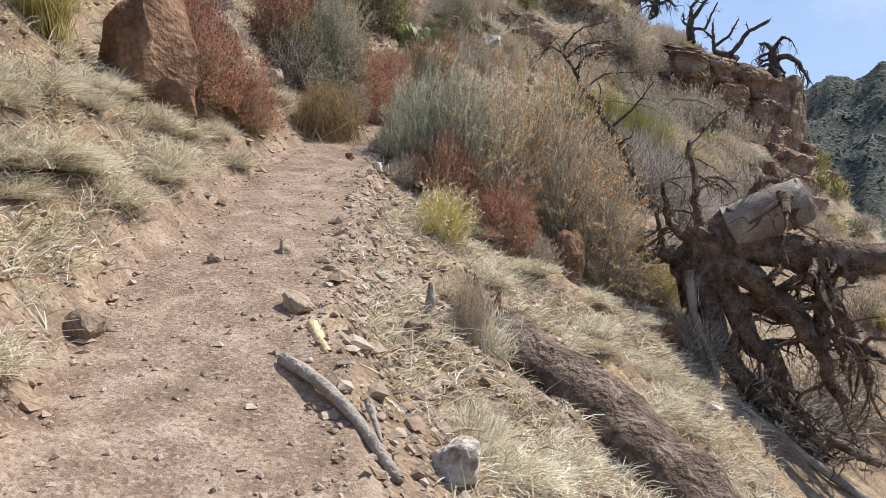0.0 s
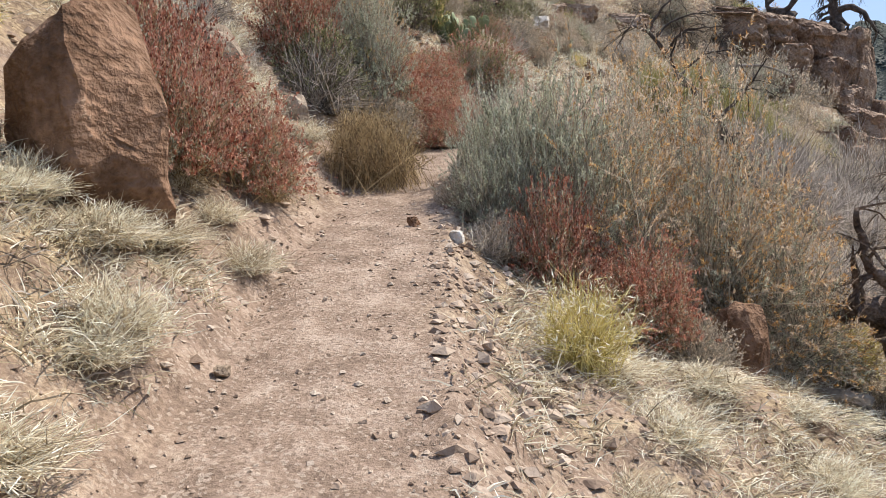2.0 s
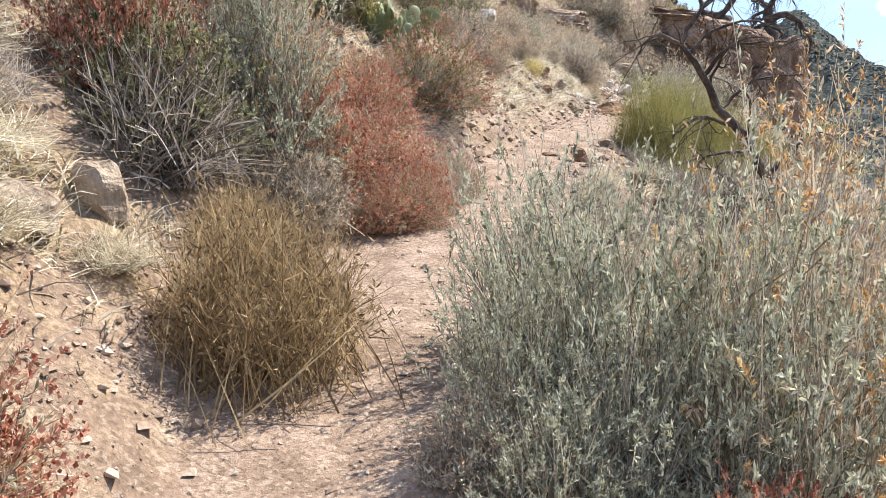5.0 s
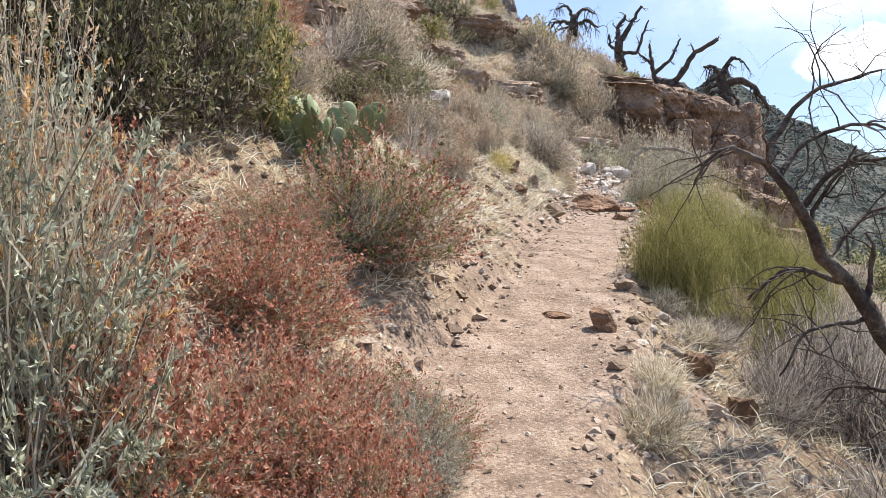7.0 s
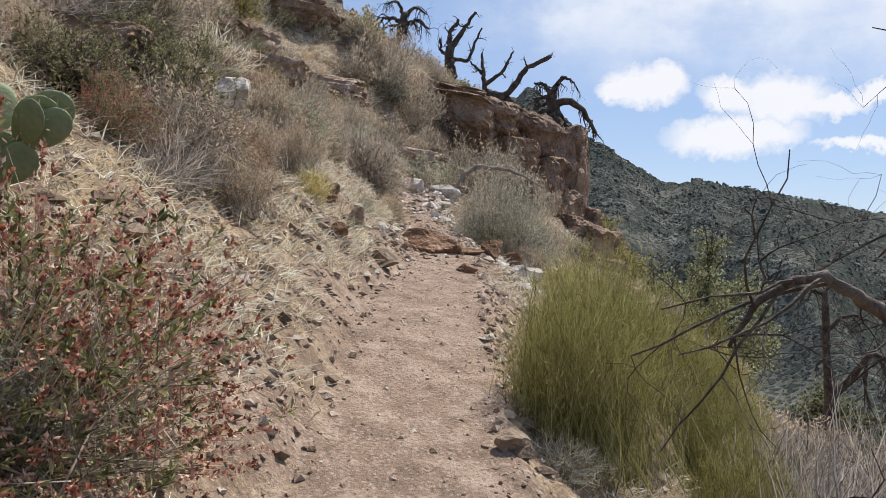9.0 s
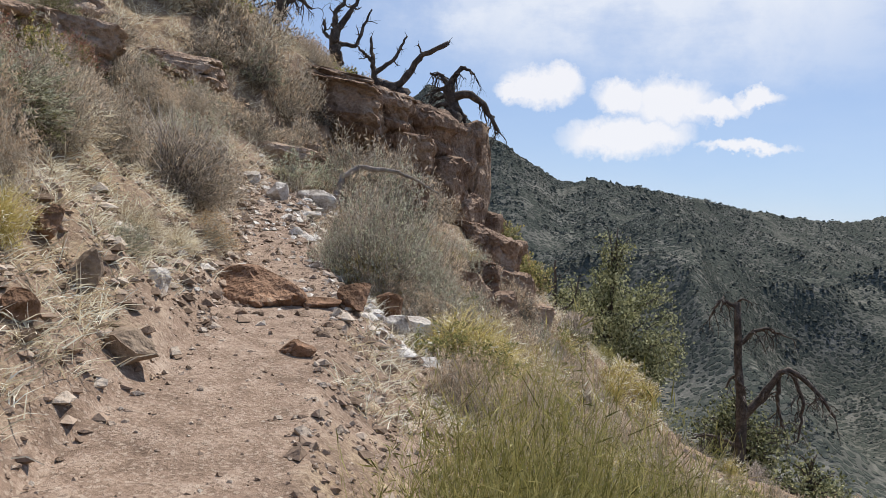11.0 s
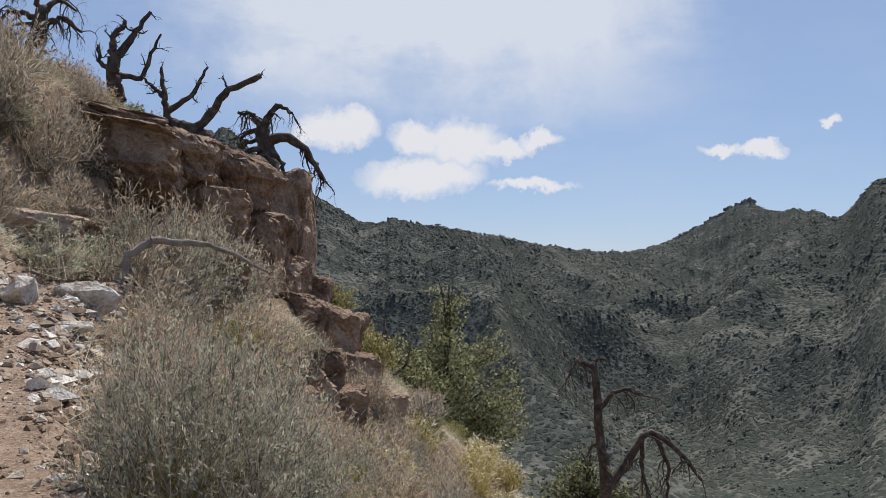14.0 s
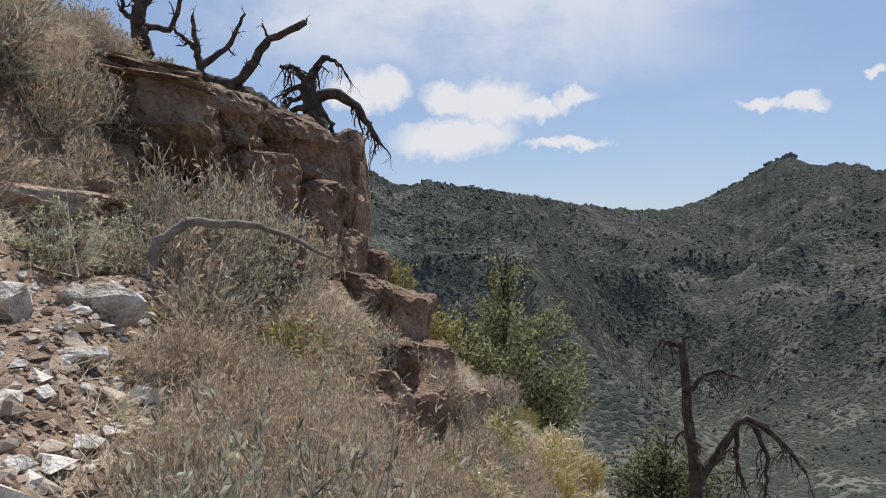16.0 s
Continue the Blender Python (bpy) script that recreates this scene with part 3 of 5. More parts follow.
KINDS = {
    # name: (radius, height, label, category, parts maker)
    "rabbitbrush": (1.0, 1.9, "large rabbitbrush with grey-green leaves and tan-orange plumes", "shrub", lambda s, fine: bush_parts(
        s, 1.0, 1.9, 620, GREY_TWIG, 0.008, (("foliage", SAGE, 42, 0.0185, 0.25, 0.9, 0.36), ("tan_plume_layer", TAN_PLUME, 22, 0.026, 0.7, 1.06, 0.34), ("orange_plume_layer", ORANGE_PLUME, 30, 0.0175, 0.8, 1.06, 0.4)), 1.04, 0.10, fine=fine)),
    "sagebrush": (0.6, 1.15, "grey-green leafy sagebrush on the slope", "shrub", lambda s, fine: bush_parts(
        s, 0.6, 1.15, 360, GREY_TWIG, 0.007, (("foliage", SAGE, 66, 0.0165, 0.25, 1.05, 0.42),), 0.95, 0.12, fine=fine)),
    "buckwheat": (0.5, 0.5, "low buckwheat bush with rust-red dried flower heads", "shrub", lambda s, fine: bush_parts(
        s, 0.5, 0.5, 820, BROWN, 0.0034, (("foliage", SAGE, 9, 0.015, 0.15, 0.7, 0.4), ("bloom", RUST, 22, 0.0095, 0.7, 1.06, 1.0), ("dry_foliage", PINK_RUST, 24, 0.012, 0.5, 1.06, 0.4)), 1.0, 0.1, fine=fine)),
    "pink_buckwheat": (0.7, 0.8, "rounded buckwheat mound with pinkish-red dried flowers", "shrub", lambda s, fine: bush_parts(
        s, 0.7, 0.8, 700, GREY_TWIG, 0.0045, (("foliage", OLIVE, 20, 0.02, 0.15, 0.85, 0.4), ("bloom", RUST, 24, 0.0095, 0.75, 1.05, 1.0), ("dry_foliage", PINK_RUST, 26, 0.012, 0.6, 1.05, 0.6)), 1.0, 0.08, fine=fine)),
    "brown_shrub": (0.48, 0.58, "compact round brown broom shrub beside the path", "shrub", lambda s, fine: bush_parts(
        s, 0.48, 0.58, 1100, BROWN, 0.005, (("foliage", BROWN, 8, 0.02, 0.4, 1.05, 0.3),), 0.8, 0.05, 3, 0.5, 0.1, fine=fine)),
    "ephedra": (0.6, 0.85, "yellow-green broom-like ephedra bush", "shrub", lambda s, fine: bush_parts(
        s, 0.6, 0.85, 1500, GREEN_STEM, 0.0038, (("tip_layer", GREEN_STEM, 6, 0.034, 0.5, 1.05, 0.1),), 0.72, 0.05, 3, 0.6, 0.18, fine=fine)),
    "grey_shrub": (0.6, 0.65, "dry grey twiggy shrub on the slope", "shrub", lambda s, fine: bush_parts(
        s, 0.6, 0.65, 620, GREY_TWIG, 0.006, (("foliage", GREY_TWIG, 15, 0.024, 0.4, 1.05, 0.35), ("seed_layer", TAN_PLUME, 5, 0.026, 0.85, 1.08, 0.35)), 0.95, 0.08, 3, 0.2, fine=fine)),
    "greygreen_shrub": (0.8, 0.8, "grey-green twiggy shrub with pale dry tips", "shrub", lambda s, fine: bush_parts(
        s, 0.8, 0.8, 980, DEAD_TWIG, 0.0055, (("foliage", SAGE, 26, 0.0165, 0.3, 1.0, 0.5), ("seed_layer", GREY_TWIG, 14, 0.02, 0.75, 1.08, 0.35)), 1.0, 0.1, 3, 0.15, fine=fine)),
    "dark_shrub": (0.9, 1.2, "dark evergreen shrub with tangled twigs", "shrub", lambda s, fine: bush_parts(
        s, 0.9, 1.2, 420, DARK_TWIG, 0.010, (("foliage", DARK_GREEN, 24, 0.034, 0.3, 1.02, 0.5), ("dry_foliage", GREY_TWIG, 9, 0.028, 0.3, 1.0, 0.4)), 1.0, 0.1, fine=fine)),
    "olive_shrub": (0.7, 0.9, "olive and yellow flowering shrub", "shrub", lambda s, fine: bush_parts(
        s, 0.7, 0.9, 380, BROWN, 0.008, (("foliage", OLIVE, 30, 0.032, 0.3, 1.02, 0.4), ("bloom", YELLOW_GRASS, 8, 0.03, 0.85, 1.06, 0.5)), 0.95, 0.1, fine=fine)),
    "twig_tangle": (0.7, 0.7, "leafless tangle of grey dead twigs", "dead shrub", lambda s, fine: bush_parts(
        s, 0.7, 0.7, 420, DEAD_TWIG, 0.010, (), 1.05, 0.15, 4, fine=fine)),
    "bunch_grass": (0.36, 0.6, "clump of pale yellow bunch grass", "grass clump", lambda s, fine: bush_parts(
        s, 0.36, 0.6, 620, YELLOW_GRASS, 0.0052, (("seed_layer", STRAW, 2, 0.03, 0.9, 1.05, 0.2),), 0.85, 0.25, 4, fine=fine)),
    "straw_clump": (0.34, 0.34, "clump of bleached straw-coloured grass", "grass clump", lambda s, fine: bush_parts(
        s, 0.34, 0.34, 560, STRAW, 0.0052, (), 1.05, 0.2, 4, fine=fine)),
    "tan_grass": (0.5, 0.6, "tall tan dry grass clump with feathery tips", "grass clump", lambda s, fine: bush_parts(
        s, 0.5, 0.6, 600, GREY_TWIG, 0.005, (("seed_layer", TAN_PLUME, 8, 0.026, 0.7, 1.05, 0.3),), 0.75, 0.1, 3, 0.5, fine=fine)),
}
MADE = {}


def plant(kind, x, y, radius, height, lean=0.0, label=""):
    r, h, said, category, maker = KINDS[kind]
    far = y > 31 or abs(x - float(curve_x(y))) > 4.2
    count = MADE.setdefault((kind, far), [])
    turn = random.uniform(0, 360)
    m = pose(x, y, sit(x, y), lean, 0, turn) @ Matrix.Diagonal((radius / r, radius / r, height / h, 1))
    if len(count) < 2:
        ob = thing(kind, m, label or said, category, group=kind + " bushes")
        for name, me in maker(len(count) * 17 + len(MADE) * 101, 0.28 if far else 1.0):
            tagged(part(name, me, ob), kind="stuff")
        count.append(ob)
        return ob
    ob = copy_thing(random.choice(count), m)
    ob.matrix_basis = m
    return tagged(ob, label or said)


# along the first stretch of path
plant("rabbitbrush", -1.45, 8.6, 0.85, 2.0, label="large grey-green rabbitbrush with orange plumes beside the path")
plant("rabbitbrush", -0.7, 9.0, 1.0, 2.4)
plant("rabbitbrush", -1.2, 9.6, 0.9, 2.2)
plant("rabbitbrush", -0.2, 9.0, 0.8, 1.7)
plant("sagebrush", -2.2, 8.7, 0.55, 1.65)
plant("sagebrush", -1.75, 8.35, 0.55, 1.75)
plant("sagebrush", -2.12, 8.25, 0.42, 1.05)
plant("sagebrush", -1.95, 8.5, 0.5, 1.7)
for x, y, r, h in ((0.4, 15.5, 0.7, 0.8), (0.9, 16.2, 0.8, 1.0), (1.0, 14.8, 0.8, 1.0), (0.3, 14.3, 0.6, 0.7), (1.6, 16.8, 0.9, 1.2), (0.9, 17.5, 0.8, 0.9), (1.7, 15.6, 0.9, 1.2), (2.2, 17.8, 1.0, 1.4)):
    plant("twig_tangle", x, y, r, h)
plant("greygreen_shrub", 2.1, 33.1, 0.9, 1.5)
plant("greygreen_shrub", 3.1, 34.3, 1.0, 1.7)
plant("grey_shrub", 3.9, 35.5, 0.9, 1.5)
plant("greygreen_shrub", 1.6, 34.4, 0.8, 1.2)
for x, y in ((11.2, 38.0), (11.8, 38.6), (12.4, 39.4), (10.8, 37.2), (12.9, 40.4), (11.9, 37.4), (13.0, 39.0)):
    plant("bunch_grass", x, y, 0.9, 1.1)
plant("sagebrush", -2.42, 9.15, 0.5, 1.35)
plant("sagebrush", -2.32, 8.15, 0.36, 0.8)
plant("sagebrush", -2.45, 8.55, 0.36, 1.0)
plant("grey_shrub", -2.5, 8.3, 0.3, 0.42)
plant("grey_shrub", -2.4, 9.5, 0.35, 0.5)
plant("twig_tangle", -2.2, 7.75, 0.3, 0.35)
plant("buckwheat", -1.78, 7.9, 0.45, 0.85)
plant("buckwheat", -1.2, 7.85, 0.5, 0.75)
plant("grey_shrub", -2.15, 7.85, 0.3, 0.35)
plant("grey_shrub", -0.85, 7.95, 0.35, 0.4)
plant("buckwheat", -3.95, 6.7, 0.55, 0.95, label="tall rust-red buckwheat bush behind the boulder")
plant("buckwheat", -3.75, 7.3, 0.52, 0.75)
plant("buckwheat", -4.4, 7.1, 0.6, 1.15)
plant("buckwheat", -4.45, 7.8, 0.5, 0.55)
plant("brown_shrub", -3.47, 8.95, 0.54, 0.78)
plant("brown_shrub", -3.9, 9.75, 0.36, 0.45)
plant("dark_shrub", -4.4, 9.95, 0.62, 0.95)
plant("twig_tangle", -4.3, 9.8, 0.6, 0.8)
for x, y, r, h in ((-4.3, 8.4, 0.35, 0.25), (-4.7, 8.9, 0.4, 0.3), (-5.2, 9.4, 0.45, 0.35), (-5.4, 8.6, 0.5, 0.4), (-4.1, 8.9, 0.3, 0.2), (-5.0, 8.1, 0.4, 0.3)):
    plant("straw_clump", x, y, r, h)
for x, y, r, h in ((-5.3, 9.0, 0.5, 0.5), (-5.6, 9.7, 0.6, 0.7), (-4.9, 9.3, 0.35, 0.35)):
    plant("twig_tangle", x, y, r, h)
plant("buckwheat", -4.75, 10.25, 0.62, 1.3)
plant("rabbitbrush", -4.2, 10.95, 0.55, 1.85, label="grey-green sage-like bush with tan plumes")
plant("sagebrush", -4.05, 10.75, 0.6, 1.75)
plant("sagebrush", -4.3, 10.6, 0.48, 1.5)
plant("grey_shrub", -3.85, 10.5, 0.45, 0.55)
plant("buckwheat", -4.0, 11.1, 0.6, 0.85)
plant("buckwheat", -3.7, 11.7, 0.55, 0.6)
plant("buckwheat", -3.5, 11.15, 0.45, 0.45)
plant("pink_buckwheat", -3.35, 11.3, 0.4, 0.45)
plant("pink_buckwheat", -3.5, 12.2, 0.5, 0.5)
plant("buckwheat", -3.95, 12.5, 0.6, 0.6)
plant("buckwheat", -4.5, 11.9, 0.6, 0.7)
plant("bunch_grass", -1.5, 6.55, 0.4, 0.6)
plant("bunch_grass", -4.2, 5.1, 0.4, 0.8)
plant("bunch_grass", -4.6, 4.4, 0.4, 0.6)
plant("straw_clump", -3.15, 5.0, 0.4, 0.3)
plant("straw_clump", -3.3, 6.35, 0.3, 0.22)
plant("straw_clump", -1.1, 6.3, 0.45, 0.25)
plant("straw_clump", -1.2, 5.6, 0.35, 0.2)
plant("straw_clump", -0.55, 3.2, 0.28, 0.28)
plant("straw_clump", -0.75, 4.75, 0.28, 0.42)
plant("tan_grass", -0.85, 4.6, 0.16, 0.42)
plant("straw_clump", -3.55, 4.1, 0.5, 0.25)
plant("straw_clump", -3.0, 3.9, 0.35, 0.16)
plant("straw_clump", 0.4, 6.4, 0.4, 0.2)
plant("straw_clump", -0.2, 7.0, 0.4, 0.22)
plant("twig_tangle", 1.0, 12.2, 0.9, 0.9)
plant("grey_shrub", 1.3, 13.3, 0.7, 0.6)
plant("twig_tangle", 0.7, 11.6, 0.7, 0.9)
plant("tan_grass", -0.3, 8.7, 0.2, 0.4)
plant("twig_tangle", 0.8, 8.9, 0.6, 0.8)
plant("twig_tangle", 1.5, 9.2, 0.7, 0.9)
plant("twig_tangle", 2.2, 9.8, 0.8, 1.0)
plant("grey_shrub", 0.3, 9.6, 0.4, 0.4)
plant("tan_grass", 0.6, 12.4, 0.3, 0.5)
# middle stretch
plant("pink_buckwheat", -3.62, 14.05, 0.84, 1.0)
plant("greygreen_shrub", -3.75, 14.0, 0.5, 0.5)
plant("pink_buckwheat", -4.05, 13.2, 0.5, 0.5)
plant("dark_shrub", -4.85, 13.95, 0.8, 1.75)
plant("dark_shrub", -5.4, 13.8, 1.0, 2.0)
plant("dark_shrub", -4.95, 13.1, 0.7, 1.5)
plant("dark_shrub", -5.6, 12.8, 0.9, 1.8)
plant("olive_shrub", -4.6, 14.6, 0.5, 1.2)
plant("dark_shrub", -5.6, 15.2, 0.9, 1.6)
plant("sagebrush", -5.0, 15.3, 0.5, 1.5)
plant("grey_shrub", -4.7, 15.9, 0.5, 0.7)
plant("ephedra", -1.2, 16.05, 0.62, 1.2)
plant("ephedra", -0.85, 16.95, 0.58, 1.1)
plant("ephedra", -0.35, 15.7, 0.5, 0.95)
plant("ephedra", -0.25, 17.5, 0.45, 0.75)
plant("tan_grass", -0.65, 16.5, 0.3, 0.5)
plant("straw_clump", -1.45, 15.6, 0.3, 0.25)
plant("straw_clump", -1.35, 14.9, 0.3, 0.22)
plant("straw_clump", -2.05, 12.9, 0.35, 0.35)
plant("straw_clump", -1.9, 13.5, 0.3, 0.25)
plant("straw_clump", -1.2, 16.0, 0.35, 0.3)
plant("twig_tangle", -1.25, 15.0, 0.45, 0.35)
plant("twig_tangle", 0.2, 14.1, 0.9, 1.2)
plant("twig_tangle", 0.6, 15.2, 1.0, 1.3)
plant("twig_tangle", -0.75, 13.0, 0.6, 0.7)
plant("twig_tangle", -0.2, 15.2, 0.7, 0.7)
plant("twig_tangle", -0.75, 14.6, 0.6, 0.9)
plant("twig_tangle", -0.35, 15.0, 0.7, 1.2)
plant("twig_tangle", 0.15, 15.6, 0.8, 1.4)
plant("twig_tangle", -0.25, 14.5, 0.7, 1.2)
plant("twig_tangle", 0.45, 16.2, 0.8, 1.4)
plant("twig_tangle", -1.0, 14.1, 0.4, 0.5)
plant("grey_shrub", -0.9, 12.4, 0.4, 0.35)
plant("buckwheat", -1.5, 11.7, 0.5, 0.35)
plant("tan_grass", -1.75, 11.6, 0.35, 0.35)
plant("grey_shrub", -3.75, 17.6, 0.7, 0.65)
plant("dark_shrub", -4.35, 17.3, 0.55, 0.6)
plant("twig_tangle", -3.7, 17.1, 0.5, 0.5)
plant("dark_shrub", -4.3, 19.0, 0.6, 0.5)
plant("pink_buckwheat", -3.5, 18.5, 0.5, 0.5)
plant("tan_grass", -3.3, 17.7, 0.4, 0.5)
plant("grey_shrub", -3.0, 22.0, 0.6, 0.9)
plant("grey_shrub", -2.6, 23.2, 0.55, 0.8)
plant("twig_tangle", -2.1, 24.2, 0.9, 1.2)
plant("grey_shrub", -1.95, 24.3, 0.85, 1.0)
plant("dark_shrub", -1.95, 24.6, 0.55, 0.8)
plant("grey_shrub", -1.75, 25.2, 0.65, 0.95)
plant("tan_grass", -3.3, 19.2, 0.4, 0.5)
plant("tan_grass", -3.2, 20.5, 0.5, 0.7)
plant("tan_grass", -2.9, 19.9, 0.4, 0.55)
plant("bunch_grass", -2.75, 19.6, 0.3, 0.4)
plant("pink_buckwheat", -3.4, 21.6, 0.5, 0.7)
plant("sagebrush", -2.2, 20.75, 0.28, 0.32)
plant("rabbitbrush", -1.6, 22.95, 0.34, 0.4, label="small orange-tipped bush at the foot of the bank")
plant("straw_clump", -1.9, 22.0, 0.35, 0.25)
plant("straw_clump", -2.2, 21.6, 0.35, 0.3)
# last stretch
plant("greygreen_shrub", 0.3, 24.25, 1.0, 1.55, label="large grey-green shrub leaning over the path edge")
plant("greygreen_shrub", 0.95, 24.6, 0.75, 1.3)
plant("greygreen_shrub", 1.0, 23.9, 0.7, 1.0)
plant("greygreen_shrub", 0.6, 23.6, 0.5, 0.6)
plant("grey_shrub", 2.6, 35.2, 0.9, 1.4)
plant("grey_shrub", 1.6, 35.0, 0.85, 1.3)
plant("grey_shrub", 3.5, 36.2, 0.9, 1.3)
plant("grey_shrub", 0.5, 34.6, 0.8, 1.2)
plant("sagebrush", -0.5, 35.0, 0.8, 1.2)
plant("grey_shrub", 4.4, 37.1, 0.7, 0.9)
for x, y, r, h in ((0.2, 35.6, 0.9, 1.5), (-0.5, 35.2, 0.9, 1.4), (0.8, 36.5, 0.8, 1.3), (-0.2, 36.6, 0.9, 1.4), (-1.2, 35.8, 0.9, 1.3), (2.6, 34.9, 1.1, 2.1), (1.7, 35.1, 1.0, 1.7), (3.4, 35.8, 1.0, 1.9), (4.4, 37.6, 0.9, 1.6), (0.7, 35.6, 0.8, 1.3), (5.2, 38.4, 0.9, 1.4)):
    plant("grey_shrub", x, y, r, h, label="tall dry grey-tan shrub below the rock ledge")
plant("grey_shrub", -1.6, 36.2, 0.8, 1.0)
plant("greygreen_shrub", 0.15, 25.35, 0.6, 0.8)
plant("tan_grass", 0.7, 25.8, 0.6, 0.75)
plant("tan_grass", 0.5, 27.0, 0.6, 0.8)
plant("tan_grass", 1.0, 28.2, 0.6, 0.9)
plant("tan_grass", 1.3, 29.2, 0.6, 0.9)
plant("grey_shrub", 1.2, 27.0, 0.5, 0.6)
plant("tan_grass", 0.15, 19.5, 0.4, 0.45)
plant("tan_grass", 0.75, 20.2, 0.5, 0.55)
plant("tan_grass", 0.7, 19.3, 0.45, 0.5)
plant("ephedra", -0.6, 17.4, 0.72, 1.4, label="dense yellow-green ephedra bush at the outer path edge")
plant("ephedra", -0.05, 17.6, 0.68, 1.35)
plant("ephedra", 0.5, 17.9, 0.6, 1.3)
plant("ephedra", -0.35, 17.1, 0.5, 0.9)
plant("ephedra", 0.15, 17.2, 0.5, 0.85)
plant("pink_buckwheat", -3.2, 12.3, 0.4, 0.45)
plant("buckwheat", -3.35, 11.7, 0.45, 0.6)
plant("greygreen_shrub", -3.25, 12.0, 0.38, 0.5)
plant("tan_grass", 0.3, 20.7, 0.45, 0.6)
plant("tan_grass", 0.9, 21.0, 0.4, 0.6)
plant("tan_grass", 1.15, 25.6, 0.6, 0.7)
plant("tan_grass", 1.6, 26.6, 0.6, 0.75)
plant("grey_shrub", 2.0, 25.9, 0.6, 0.7)
plant("tan_grass", 1.6, 27.6, 0.7, 0.95)
plant("tan_grass", 2.1, 28.6, 0.7, 1.0)
plant("tan_grass", 2.7, 28.2, 0.7, 0.8)
plant("tan_grass", 2.4, 29.6, 0.7, 1.0)
plant("tan_grass", 3.0, 30.6, 0.7, 1.0)
plant("tan_grass", 3.6, 31.6, 0.7, 0.9)
plant("grey_shrub", 1.5, 31.3, 0.9, 1.15)
plant("grey_shrub", 2.3, 33.6, 1.0, 1.5)
plant("greygreen_shrub", 3.2, 34.2, 0.9, 1.2)
plant("sagebrush", 0.1, 31.9, 0.8, 1.1)
plant("sagebrush", 0.9, 33.0, 0.8, 1.0)
plant("grey_shrub", 1.6, 32.6, 0.8, 1.1)
plant("grey_shrub", -0.6, 33.0, 0.8, 1.0)
plant("grey_shrub", -1.6, 34.6, 0.9, 1.1)
plant("grey_shrub", -2.0, 30.5, 0.8, 1.0)
plant("grey_shrub", -2.9, 28.0, 0.7, 0.9)
plant("sagebrush", -1.8, 28.0, 0.7, 0.9)
plant("grey_shrub", 3.2, 35.4, 0.8, 1.0)
plant("olive_shrub", 8.9, 42.2, 0.8, 1.2)
plant("olive_shrub", 7.6, 38.6, 0.7, 0.9)
plant("olive_shrub", -1.2, 36.5, 0.9, 1.3)
plant("dark_shrub", -4.2, 36.0, 1.3, 2.2)
plant("sagebrush", 3.9, 41.2, 0.6, 0.7)
plant("grey_shrub", 2.4, 41.4, 0.7, 0.8)

hill = random.Random(11)


def open_slope(x, y):
    """The steep drop below the bend, where rock shows."""
    return y > 26.5 and x - float(curve_x(y)) > 2.6 + max(0.0, 31 - y) * 0.35


for n in range(300):
    y = hill.uniform(16.5, 46)
    x = float(curve_x(y)) - 1.5 - hill.uniform(0.3, 1) * hill.uniform(0.5, 13)
    kind = hill.choice(["grey_shrub", "grey_shrub", "sagebrush", "greygreen_shrub", "tan_grass", "tan_grass", "tan_grass", "olive_shrub", "straw_clump", "pink_buckwheat", "dark_shrub", "twig_tangle", "dark_shrub"])
    r = hill.uniform(0.35, 0.8)
    if not 35 < y < 41 or x < float(curve_x(y)) - 3:
        plant(kind, x, y, r, r * hill.uniform(0.9, 1.3))
for n in range(170):
    y = hill.uniform(20.5, 36)
    x = float(curve_x(y)) + 1.6 + hill.uniform(0.2, 9)
    kind = hill.choice(["tan_grass", "tan_grass", "bunch_grass", "ephedra", "grey_shrub", "olive_shrub", "twig_tangle"])
    r = hill.uniform(0.35, 0.75)
    if not open_slope(x, y) or n % 3 == 0:
        plant(kind, x, y, r, r * hill.uniform(0.8, 1.1))
for n in range(75):
    y = hill.uniform(23.5, 36)
    x = float(curve_x(y)) + hill.uniform(1.0, 3.6)
    kind = hill.choice(["tan_grass", "tan_grass", "tan_grass", "grey_shrub", "bunch_grass", "olive_shrub", "greygreen_shrub"])
    r = hill.uniform(0.4, 0.75)
    if not open_slope(x, y) or n % 3 == 0:
        plant(kind, x, y, r, r * hill.uniform(0.9, 1.4))
for n in range(170):
    y = hill.uniform(21.5, 35)
    x = float(curve_x(y)) + hill.uniform(1.5, 7.5)
    kind = hill.choice(["tan_grass", "tan_grass", "bunch_grass", "grey_shrub", "olive_shrub", "straw_clump", "bunch_grass"])
    r = hill.uniform(0.45, 0.9)
    if not open_slope(x, y) or n % 3 == 0:
        plant(kind, x, y, r, r * hill.uniform(0.8, 1.1))
for n in range(46):
    y = hill.uniform(1.5, 7.6)
    u = hill.uniform(0.8, 1.7)
    plant("straw_clump", float(curve_x(y)) - u, y, hill.uniform(0.22, 0.42), hill.uniform(0.12, 0.24))
for n in range(260):
    y = hill.uniform(25.5, 36)
    x = float(curve_x(y)) + hill.uniform(1.8, 7.0)
    kind = hill.choice(["tan_grass", "tan_grass", "tan_grass", "grey_shrub", "greygreen_shrub", "bunch_grass"])
    r = hill.uniform(0.45, 0.8)
    if not open_slope(x, y) or n % 3 == 0:
        plant(kind, x, y, r, r * hill.uniform(1.1, 1.6))
